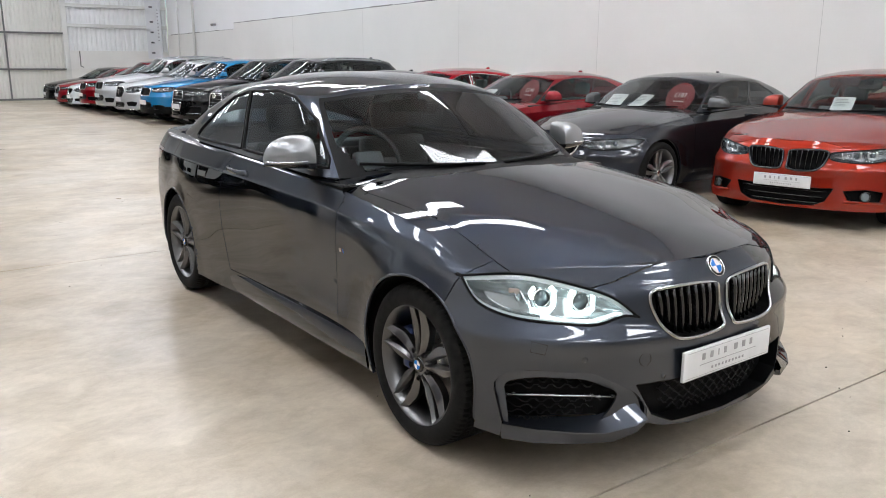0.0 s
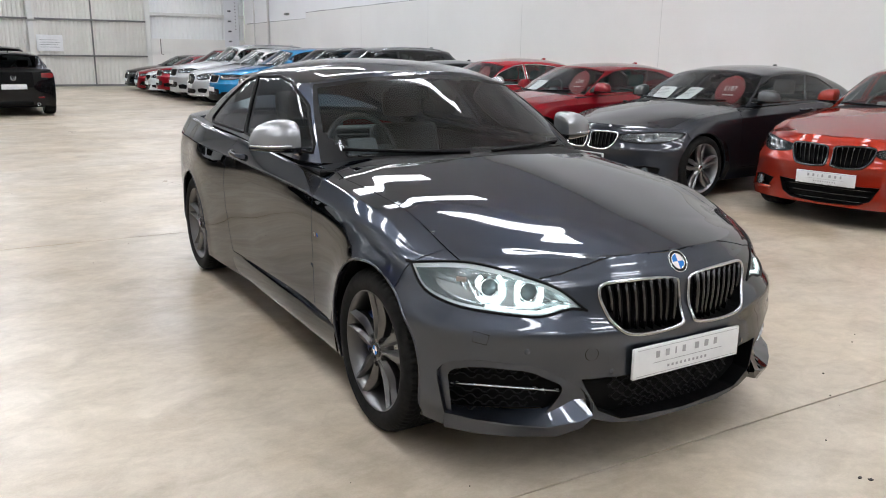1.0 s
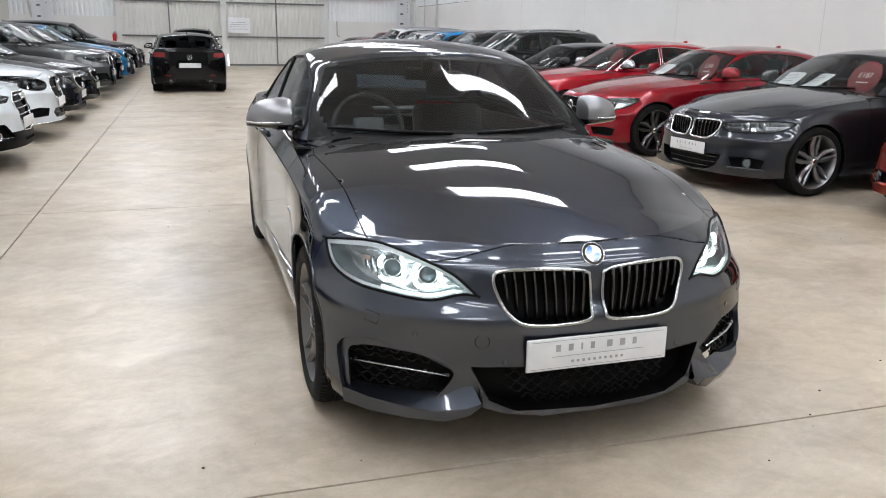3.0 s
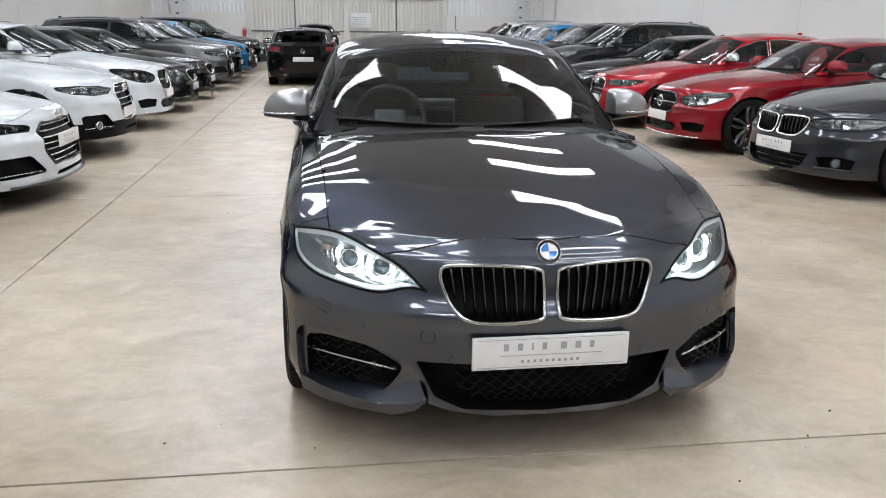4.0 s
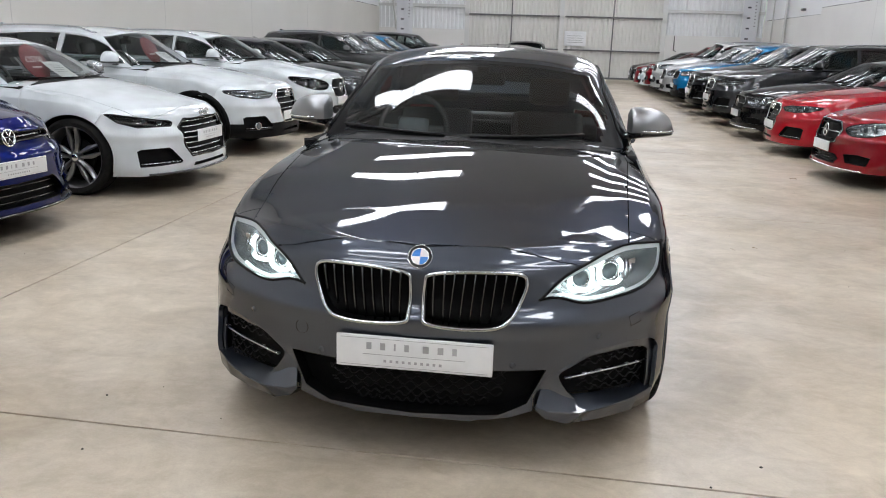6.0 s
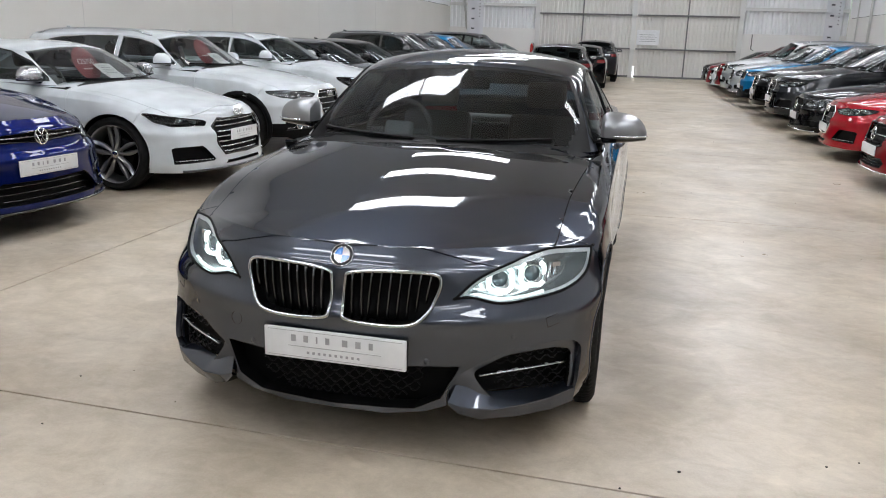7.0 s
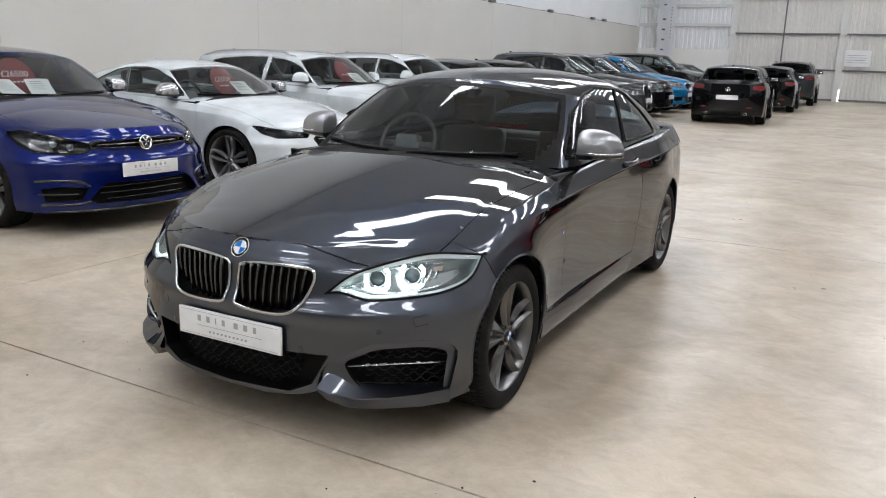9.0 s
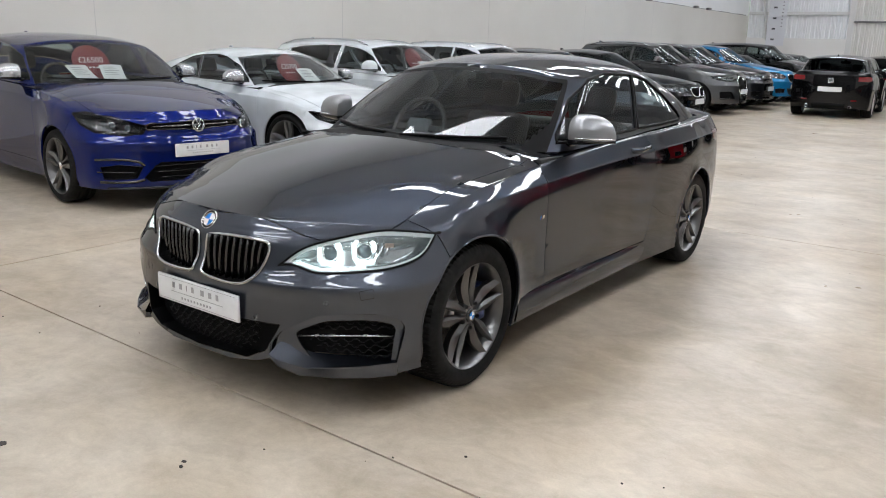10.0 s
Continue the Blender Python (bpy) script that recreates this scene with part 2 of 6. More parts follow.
def mirrored(bm, join=True):
    """Join a half with its mirror image across x = 0, or return the image alone."""
    b = bm if join else bm.copy()
    geo = list(b.verts) + list(b.edges) + list(b.faces)
    if join:
        sharp = [e for e in b.edges if not e.smooth]
        r = bmesh.ops.duplicate(b, geom=geo)
        vs = [g for g in r["geom"] if isinstance(g, bmesh.types.BMVert)]
        fs = [g for g in r["geom"] if isinstance(g, bmesh.types.BMFace)]
    else:
        vs, fs = list(b.verts), list(b.faces)
    for v in vs:
        v.co.x = -v.co.x
    bmesh.ops.reverse_faces(b, faces=fs)
    if join:
        mid = [v for v in b.verts if abs(v.co.x) < 1e-4]
        bmesh.ops.remove_doubles(b, verts=mid, dist=1e-4)
    return b


# ---- cars ----
def level(ny, cx, cy, xa, xd, xr, ty, z, kink=0.25):
    """One horizontal outline of a half body, from nose centre round the side to tail centre.
    z: heights at nose, corner, front axle, door, rear axle, tail."""
    zn, zc, za, zd, zr, zt = z
    return [
        (0, ny, zn), (0.36 * cx, ny + 0.055 * (cy - ny), zn + 0.05 * (zc - zn)), (0.64 * cx, ny + kink * (cy - ny), zn + 0.35 * (zc - zn)),
        (cx, cy, zc), (xa, 0, za), (0.6 * xd + 0.4 * min(xa, xd), 0.55, 0.45 * za + 0.55 * zd), (xd, 1.5, zd), (xr, 2.69, zr),
        (0.865 * xr, ty - 0.31, 0.4 * zr + 0.6 * zt), (0.55 * xr, ty - 0.045, zt), (0, ty, zt)]


def base_body():
    return np.array([
        level(-0.762, 0.79, -0.47, 0.85, 0.838, 0.86, 3.60, (0.185, 0.183, 0.18, 0.175, 0.18, 0.24)),
        level(-0.768, 0.815, -0.455, 0.876, 0.838, 0.88, 3.65, (0.25, 0.25, 0.26, 0.245, 0.27, 0.33)),
        level(-0.758, 0.820, -0.43, 0.884, 0.852, 0.885, 3.665, (0.36, 0.36, 0.36, 0.34, 0.38, 0.45)),
        level(-0.752, 0.826, -0.400, 0.886, 0.858, 0.888, 3.668, (0.46, 0.46, 0.48, 0.48, 0.50, 0.56)),
        level(-0.756, 0.838, -0.372, 0.888, 0.863, 0.892, 3.664, (0.525, 0.540, 0.575, 0.59, 0.60, 0.65)),
        level(-0.729, 0.824, -0.325, 0.882, 0.866, 0.890, 3.655, (0.575, 0.602, 0.64, 0.68, 0.69, 0.73)),
        level(-0.713, 0.818, -0.265, 0.869, 0.8665, 0.886, 3.64, (0.675, 0.695, 0.73, 0.77, 0.79, 0.82), 0.29),
        level(-0.686, 0.800, -0.24, 0.852, 0.863, 0.877, 3.63, (0.715, 0.728, 0.785, 0.855, 0.885, 0.90), 0.31),
        level(-0.645, 0.765, -0.235, 0.800, 0.806, 0.815, 3.61, (0.757, 0.748, 0.828, 0.945, 0.985, 1.015), 0.33)])


def hood_line(y):
    u = np.clip(y, -0.66, 0.6) + 0.64
    front = 0.758 + 0.26 * u - 0.0632 * u * u
    back = hermite([0.6, 1.2, 2.6, 3.0, 3.3, 3.70], [0.983, 1.005, 1.02, 1.045, 1.05, 1.025], np.clip(y, 0.6, 3.7))
    return np.where(np.asarray(y) < 0.6, front, back)


def base_cabin():
    foot = [(0, 0.49, 0.965), (0.40, 0.570, 0.957), (0.740, 0.782, 0.938), (0.774, 0.845, 0.938), (0.795, 1.30, 0.948), (0.795, 1.90, 0.96),
            (0.775, 2.60, 0.985), (0.68, 2.98, 1.01), (0.40, 3.10, 1.03), (0, 3.13, 1.035)]
    top = [(0, 1.205, 1.340), (0.33, 1.232, 1.323), (0.582, 1.298, 1.286), (0.612, 1.345, 1.286), (0.614, 1.56, 1.326), (0.608, 1.92, 1.330),
           (0.592, 2.26, 1.300), (0.50, 2.46, 1.290), (0.30, 2.46, 1.325), (0, 2.45, 1.340)]
    foot, top = np.array(foot), np.array(top)
    mid = (foot + top) / 2
    mid[:, 0] += 0.009
    mid[:3, 1] -= 0.006
    mid[:3, 2] += 0.006
    mid[7:, 2] += 0.02
    return np.array([foot, mid, top])


def roof_line(y):
    return hermite([1.19, 1.45, 1.75, 2.05, 2.30, 2.5], [1.336, 1.378, 1.400, 1.398, 1.376, 1.335], np.clip(y, 1.19, 2.5))


def half_sheet(C, knots_v, nv, us, crown, crown_of, caps, power=2.2, creases=()):
    """A half shell: outlines C[level][column] carried up, then a crowned cap to the centre line."""
    L, K = C.shape[:2]
    mean = C[L // 2]
    ts = np.concatenate([[0], np.cumsum(np.linalg.norm(np.diff(mean, axis=0), axis=1))])
    t = np.concatenate([np.linspace(ts[i], ts[i + 1], us[i], endpoint=False) for i in range(K - 1)] + [[ts[-1]]])
    rows = np.array([hermite(ts, C[l], t) for l in range(L)])
    grid = hermite(knots_v, rows, nv)
    if creases:
        def split(k):
            low, high = nv <= knots_v[k], nv > knots_v[k]
            return np.concatenate([hermite(knots_v[:k + 1], rows[:k + 1], nv[low]), hermite(knots_v[k:], rows[k:], nv[high])])

        w = np.clip((rows[creases[1]][:, 1] + 0.15) / 0.5, 0, 1)[None, :, None]
        grid = (grid * 0.65 + split(creases[0]) * 0.35) * (1 - w) + split(creases[1]) * w
    grid[:, 0, 0] = grid[:, -1, 0] = 0
    edge = grid[-1]
    cap = []
    for s in caps:
        p = edge.copy()
        p[:, 0] = edge[:, 0] * (1 - s)
        p[:, 2] = edge[:, 2] + (crown(edge[:, 1]) - edge[:, 2]) * (1 - (1 - s) ** power) + crown_of(p[:, 0], p[:, 1]) * min(1, s * 6)
        cap.append(p)
    return np.concatenate([grid, np.array(cap)]), len(nv), t, ts


def hood_relief(x, y):
    """The raised centre of the bonnet between two creases that draw together to the nose."""
    on = np.clip((y + 0.66) / 0.25, 0, 1) * np.clip((0.62 - y) / 0.1, 0, 1)
    ax = np.abs(x)
    inner = 0.24 + (y + 0.6) * 0.04
    return on * (0.016 * np.exp(-((ax / inner) ** 2)) - 0.010)


def flat_relief(x, y):
    return 0.010 * np.clip((y + 0.66) / 0.25, 0, 1) * np.clip((0.62 - y) / 0.1, 0, 1) * (np.exp(-((x / 0.32) ** 2)) - 0.5)


def no_relief(x, y):
    return x * 0


def relax(G, edge, times):
    """Round a shell along the row where its side turns into the roof, and from pillar to pillar."""
    G = G.copy()
    n = len(G)
    w = np.exp(-((np.arange(n) - edge) / (0.16 * n)) ** 2)[1:-1, None, None] * 0.5
    for _ in range(times):
        M = (G[:-2, 1:-1] + G[2:, 1:-1] + G[1:-1, :-2] + G[1:-1, 2:]) / 4
        G[1:-1, 1:-1] += w * (M - G[1:-1, 1:-1])
        G[1:-1, 0, 2] += w[:, 0, 0] * (G[1:-1, 1, 2] - G[1:-1, 0, 2]) * 0.3
        G[1:-1, -1, 2] += w[:, 0, 0] * (G[1:-1, -2, 2] - G[1:-1, -1, 2]) * 0.3
    return G


def sheet_to_bm(G):
    bm = bmesh.new()
    lay = bm.faces.layers.int.new("region")
    vs = [[bm.verts.new(p) for p in row] for row in G]
    for i in range(len(vs) - 1):
        for j in range(len(vs[0]) - 1):
            f = bm.faces.new((vs[i][j], vs[i][j + 1], vs[i + 1][j + 1], vs[i + 1][j]))
            f.index = i
    return bm, lay, vs


def smooth_all(bm):
    for f in bm.faces:
        f.smooth = True


BASE = dict(nose=-0.768, cowl=0.5, back=3.13, tail=3.665, sill=0.18, hood=0.765, belt=0.955, top=1.41, wide=0.885, wb=2.69,
            ws_top=1.262, roof_end=2.43, wheel=0.318, arch=0.352, cabin_in=1.0, sidewall=0.080)


def remap(D):
    """Bend the base shape into another car's proportions."""
    yb = ([-0.768, 0, 0.5, 3.13, 3.665], [D["nose"], 0, D["cowl"], D["back"], D["tail"]])
    yt = ([0.5, 1.262, 2.43, 3.13], [D["cowl"], D["ws_top"], D["roof_end"], D["back"]])
    zz = ([0, 0.18, 0.765, 0.955, 1.41, 2], [0, D["sill"], D["hood"], D["belt"], D["top"], D["top"] + 0.59])
    kx = D["wide"] / 0.885

    def f(v):
        x, y, z = v
        h = min(1, max(0, (z - 0.955) / 0.36))
        y2 = np.interp(y, *yb) * (1 - h) + np.interp(y, *yt) * h
        return Vector((x * kx * (1 + (D["cabin_in"] - 1) * h), float(y2), float(np.interp(z, *zz))))
    return f


def P3(pts, y=0.0):
    return [(x, y, z) for x, z in pts]


LAMPS = {
    "tt": [(0.475, -0.66, 0.632), (0.50, -0.65, 0.600), (0.72, -0.47, 0.598), (0.79, -0.34, 0.64), (0.816, -0.245, 0.712), (0.79, -0.30, 0.712), (0.64, -0.51, 0.672), (0.50, -0.63, 0.648)],
    "three": [(0.375, -0.69, 0.660), (0.385, -0.685, 0.612), (0.55, -0.62, 0.590), (0.70, -0.50, 0.598), (0.795, -0.335, 0.635), (0.82, -0.23, 0.695), (0.72, -0.40, 0.706), (0.56, -0.56, 0.692), (0.43, -0.65, 0.675)],
    "bmw": [(0.407, -0.68, 0.602), (0.46, -0.66, 0.606), (0.545, -0.62, 0.585), (0.65, -0.55, 0.589), (0.755, -0.42, 0.602), (0.812, -0.31, 0.64),
            (0.819, -0.228, 0.716), (0.818, -0.2255, 0.7175), (0.70, -0.42, 0.732), (0.57, -0.55, 0.706), (0.478, -0.63, 0.668), (0.408, -0.679, 0.604)],
    "audi": [(0.37, -0.70, 0.662), (0.43, -0.67, 0.615), (0.60, -0.58, 0.604), (0.74, -0.44, 0.626), (0.81, -0.30, 0.668), (0.80, -0.26, 0.694),
             (0.68, -0.44, 0.700), (0.50, -0.61, 0.692)],
    "merc": [(0.42, -0.67, 0.64), (0.45, -0.66, 0.585), (0.56, -0.61, 0.56), (0.70, -0.49, 0.575), (0.80, -0.33, 0.64), (0.82, -0.22, 0.72),
             (0.72, -0.40, 0.725), (0.55, -0.58, 0.695)],
    "vw": [(0.44, -0.68, 0.655), (0.47, -0.66, 0.598), (0.60, -0.60, 0.585), (0.75, -0.44, 0.600), (0.81, -0.32, 0.655), (0.822, -0.22, 0.735),
           (0.77, -0.33, 0.745), (0.62, -0.53, 0.712)],
    "suv": [(0.45, -0.68, 0.70), (0.45, -0.66, 0.635), (0.60, -0.58, 0.625), (0.75, -0.43, 0.63), (0.815, -0.30, 0.66), (0.82, -0.225, 0.715),
            (0.70, -0.42, 0.73), (0.54, -0.59, 0.715)],
}
GRILLES = {
    "tt": [[(-0.01, 0.655), (0.35, 0.655), (0.43, 0.59), (0.40, 0.42), (0.33, 0.325), (-0.01, 0.32)]],
    "bmw": [[(0.046, 0.674), (0.025, 0.645), (0.024, 0.55), (0.042, 0.518), (0.155, 0.508), (0.262, 0.517), (0.312, 0.55), (0.338, 0.60), (0.352, 0.655), (0.325, 0.684), (0.19, 0.688)]],
    "audi": [[(-0.01, 0.70), (0.27, 0.70), (0.325, 0.63), (0.27, 0.42), (0.22, 0.34), (-0.01, 0.33)]],
    "merc": [[(-0.01, 0.70), (0.30, 0.695), (0.37, 0.61), (0.32, 0.475), (0.20, 0.455), (-0.01, 0.455)]],
    "vw": [[(-0.01, 0.682), (0.40, 0.672), (0.435, 0.655), (0.43, 0.628), (-0.01, 0.62)]],
    "suv": [[(-0.01, 0.71), (0.36, 0.71), (0.38, 0.66), (0.36, 0.56), (-0.01, 0.55)]],
}
INTAKE_MID = [(-0.01, 0.366), (0.30, 0.368), (0.43, 0.372), (0.375, 0.262), (0.285, 0.218), (-0.01, 0.204)]
INTAKE_OPEN = [(0.806, -0.445, 0.12), (0.806, -0.445, 0.24), (0.822, -0.412, 0.385), (0.80, -0.46, 0.422), (0.745, -0.55, 0.438), (0.585, -0.66, 0.426), (0.44, -0.725, 0.345), (0.40, -0.735, 0.285), (0.404, -0.735, 0.12)]
INTAKE_RIM = [(0.806, -0.445, 0.222), (0.815, -0.43, 0.33), (0.821, -0.413, 0.385), (0.80, -0.46, 0.422), (0.745, -0.55, 0.438), (0.66, -0.61, 0.434), (0.585, -0.66, 0.426), (0.51, -0.695, 0.387), (0.44, -0.725, 0.345), (0.402, -0.735, 0.29), (0.402, -0.735, 0.245)]
INTAKE_HOLE = [(0.784, -0.46, 0.230), (0.790, -0.45, 0.33), (0.792, -0.448, 0.368), (0.775, -0.48, 0.391), (0.73, -0.555, 0.404), (0.655, -0.61, 0.401), (0.595, -0.65, 0.393), (0.54, -0.685, 0.366), (0.495, -0.70, 0.338), (0.520, -0.70, 0.29), (0.555, -0.685, 0.250)]
BLADE = [((0.795, -0.40, 0.246), (0.813, -0.452, 0.236), (0.807, -0.446, 0.180)), ((0.70, -0.49, 0.250), (0.742, -0.548, 0.232), (0.735, -0.535, 0.177)),
         ((0.61, -0.575, 0.255), (0.645, -0.633, 0.226), (0.625, -0.618, 0.174)), ((0.53, -0.63, 0.262), (0.555, -0.694, 0.222), (0.508, -0.686, 0.176)),
         ((0.47, -0.67, 0.290), (0.455, -0.735, 0.236), (0.438, -0.728, 0.208)), ((0.42, -0.70, 0.300), (0.405, -0.748, 0.254), (0.404, -0.744, 0.244))]
WINDOWS = {
    "coupe": ([(0.865, 0.975), (0.90, 1.012), (1.137, 1.172), (1.395, 1.274), (1.62, 1.303), (1.98, 1.290), (1.83, 1.09), (1.775, 0.988)],
              [(1.80, 0.990), (1.85, 1.09), (2.00, 1.289), (2.20, 1.255), (2.38, 1.165), (2.52, 1.05), (2.535, 1.015), (2.48, 1.002)]),
    "four": ([(0.865, 0.975), (0.90, 1.012), (1.137, 1.172), (1.395, 1.274), (1.55, 1.297), (1.56, 0.982)],
             [(1.60, 0.982), (1.59, 1.300), (1.80, 1.303), (2.10, 1.275), (2.24, 1.24), (2.34, 1.06), (2.36, 0.996)],
             [(2.40, 0.996), (2.38, 1.06), (2.28, 1.23), (2.42, 1.15), (2.60, 1.03), (2.58, 1.0)]),
}
DOORS = {
    "coupe": [[(0.628, 0.98), (0.592, 0.86), (0.590, 0.764), (0.605, 0.55), (0.632, 0.295), (1.856, 0.307), (1.91, 0.55), (1.919, 0.717), (1.85, 0.90), (1.80, 0.985)]],
    "four": [[(0.628, 0.98), (0.592, 0.86), (0.60, 0.55), (0.632, 0.295), (1.57, 0.30), (1.58, 0.98)],
             [(1.58, 0.98), (1.57, 0.30), (2.20, 0.31), (2.30, 0.55), (2.40, 0.72), (2.38, 0.98)]],
}


MID_INTAKES = {
    "tt": [(-0.01, 0.262), (0.30, 0.262), (0.32, 0.236), (-0.01, 0.236)],
    "bmw": INTAKE_MID, "merc": [(-0.01, 0.34), (0.36, 0.345), (0.44, 0.30), (0.38, 0.245), (-0.01, 0.235)],
    "vw": [(-0.01, 0.375), (0.36, 0.385), (0.41, 0.36), (0.50, 0.275), (0.46, 0.245), (-0.01, 0.24)],
    "suv": [(-0.01, 0.42), (0.42, 0.42), (0.46, 0.36), (0.40, 0.30), (-0.01, 0.29)],
    "audi": [(-0.01, 0.262), (0.22, 0.262), (0.24, 0.236), (-0.01, 0.236)],
}
INTAKE_WIDE = [(0.782, -0.49, 0.40), (0.76, -0.52, 0.415), (0.57, -0.665, 0.42), (0.545, -0.68, 0.40), (0.455, -0.715, 0.295), (0.47, -0.71, 0.28), (0.775, -0.49, 0.268)]
INTAKE_SMALL = [(0.765, -0.50, 0.352), (0.66, -0.60, 0.372), (0.51, -0.70, 0.355), (0.555, -0.68, 0.272), (0.75, -0.52, 0.265)]


def rounded(outline, r, keep):
    """Round the corners of an outline, but for those in keep."""
    P = [Vector(p) for p in outline]
    out = []
    for i, p in enumerate(P):
        if i in keep:
            out.append(p)
            continue
        a, b = P[i - 1] - p, P[(i + 1) % len(P)] - p
        a, b = p + a * min(0.45, r / a.length), p + b * min(0.45, r / b.length)
        out += [a, (a + p * 2 + b) / 4, b]
    return out


def gap_to(poly, q):
    """Distance from a point to the nearest side of a polygon."""
    best = 9.0
    for i in range(len(poly)):
        (x1, y1), (x2, y2) = poly[i - 1], poly[i]
        dx, dy = x2 - x1, y2 - y1
        t = max(0, min(1, ((q[0] - x1) * dx + (q[1] - y1) * dy) / (dx * dx + dy * dy + 1e-12)))
        best = min(best, math.hypot(q[0] - x1 - t * dx, q[1] - y1 - t * dy))
    return best


def tidy(bm, layer, small=0.0012):
    """Give stray slivers of one region to the region that surrounds them."""
    bm.faces.index_update()
    seen = set()
    for f in bm.faces:
        if f.index in seen:
            continue
        seen.add(f.index)
        group, stack, around = [f], [f], collections.Counter()
        while stack:
            q = stack.pop()
            for e in q.edges:
                for n in e.link_faces:
                    if n[layer] != f[layer]:
                        around[n[layer]] += e.calc_length()
                    elif n.index not in seen:
                        seen.add(n.index)
                        group.append(n)
                        stack.append(n)
        if around and sum(q.calc_area() for q in group) < small:
            r = around.most_common(1)[0][0]
            for q in group:
                q[layer] = r


def surface_at(tree, x, z, y0=-3.0):
    hit = tree.ray_cast(Vector((x, y0, z)), Vector((0, 1, 0)))
    return hit[0] if hit[0] else Vector((x, -0.7, z))


def spoke_wheel(parent, side, y, r, rim_r, style, alloy, width=0.22, face=0.875, hero=False, cap=None):
    """Wheel: alloy face and barrel with tyre, disc, hub cap and, where seen, a caliper. side: +1 or -1."""
    b = bmesh.new()
    steps = 64 if hero else 32
    f = 0.0
    lathe(b, [(rim_r, f - 0.004), (rim_r + 0.004, f), (rim_r - 0.006, f + 0.002), (rim_r - 0.014, f - 0.006), (rim_r - 0.022, f - 0.03), (rim_r - 0.035, f - 0.06), (rim_r - 0.045, f - width + 0.02), (rim_r, f - width)], steps)
    lathe(b, [(0.001, f - 0.02), (0.036, f - 0.02), (0.05, f - 0.024), (0.062, f - 0.04), (0.066, f - 0.07)], 32)
    if hero:
        for k in range(5):
            a = 2 * math.pi * (k + 0.75) / 5
            cy, cz = 0.056 * math.cos(a), 0.056 * math.sin(a)
            ring = [b.verts.new((f - 0.014, cy + 0.010 * math.cos(j), cz + 0.010 * math.sin(j))) for j in np.linspace(0, 2 * math.pi, 10, endpoint=False)]
            base = [b.verts.new((f - 0.05, v.co.y, v.co.z)) for v in ring]
            for j in range(10):
                b.faces.new((ring[j], ring[(j + 1) % 10], base[(j + 1) % 10], base[j]))
    bmesh.ops.recalc_face_normals(b, faces=b.faces)
    w = part("wheel", b, alloy, parent, sharp=32)
    w.matrix_local = Matrix.Translation((side * face, y, r)) @ (Matrix.Rotation(math.pi, 4, "Z") if side < 0 else Matrix())

    n = {"twin5": 5, "star5": 5, "multi10": 10, "turbine": 7}[style]
    for k in range(n):
        m = Matrix.Rotation(2 * math.pi * (k + 0.02) / n, 4, "X")
        b = bmesh.new()
        for sgn in (-1, 1) if style in ("twin5", "turbine") else (0,):
            sec = []
            spread0, spread1 = (0.013, 0.036) if style == "twin5" else ((0.012, 0.045) if style == "turbine" else (0, 0))
            w0, w1 = {"twin5": (0.012, 0.013), "turbine": (0.013, 0.016), "star5": (0.036, 0.026), "multi10": (0.013, 0.011)}[style]
            for q in range(9):
                t = q / 8
                rad = 0.040 + (rim_r - 0.010 - 0.040) * t
                c = sgn * (spread0 + (spread1 - spread0) * (min(1, 1.9 * t) ** 0.8 if style == "twin5" else t ** 0.9))
                hw = w0 + (w1 - w0) * t + (0.010 * math.sin(math.pi * t) ** 2 if style == "twin5" else 0)
                top = f - 0.020 + 0.014 * t ** 1.5 - 0.008 * math.sin(math.pi * t)
                lean = -0.4 * sgn
                ring = [b.verts.new(m @ Vector(p)) for p in ((top - 0.040, c - hw * 0.8, rad), (top - 0.008, c - hw, rad), (top + 0.006, c + lean * hw - hw * 0.12, rad), (top + 0.006, c + lean * hw + hw * 0.12, rad), (top - 0.008, c + hw, rad), (top - 0.040, c + hw * 0.8, rad))]
                sec.append(ring)
            for u in range(8):
                for v in range(6):
                    b.faces.new((sec[u][v], sec[u][(v + 1) % 6], sec[u + 1][(v + 1) % 6], sec[u + 1][v]))
        bmesh.ops.recalc_face_normals(b, faces=b.faces)
        part("spoke", b, alloy, w, sharp=28)
    # tyre
    b = bmesh.new()
    R = r
    prof = [(rim_r - 0.004, 0.002), (rim_r + 0.012, 0.010), (rim_r + 0.5 * (R - rim_r), 0.013), (R - 0.022, 0.006), (R - 0.008, -0.006)]
    for g in range(4):
        a = -0.028 - g * (width - 0.05) / 4
        prof += [(R - 0.001, a), (R - 0.001, a - 0.034), (R - 0.009, a - 0.036), (R - 0.009, a - 0.042)]
    prof += [(R - 0.008, -width + 0.008), (R - 0.025, -width - 0.004), (rim_r, -width)]
    rings = lathe(b, prof, 400 if hero else 40)
    if hero:
        # cross grooves in the shoulder blocks
        for i, ring in enumerate(rings):
            for v in ring:
                q = math.hypot(v.co.y, v.co.z)
                if q > R - 0.0125 and (i + int(-v.co.x * 60)) % 5 < 2:
                    if -width + 0.004 < v.co.x < 0.0:
                        g = (min(q, R - 0.011)) / q
                        v.co.y *= g
                        v.co.z *= g
    bmesh.ops.recalc_face_normals(b, faces=b.faces)
    if hero:
        # groove floors get the black material, their shade put in as colour
        for q in b.faces:
            if all(math.hypot(v.co.y, v.co.z) < R - 0.006 for v in q.verts) and all(-width < v.co.x < -0.012 and math.hypot(v.co.y, v.co.z) > R - 0.02 for v in q.verts):
                q.material_index = 1
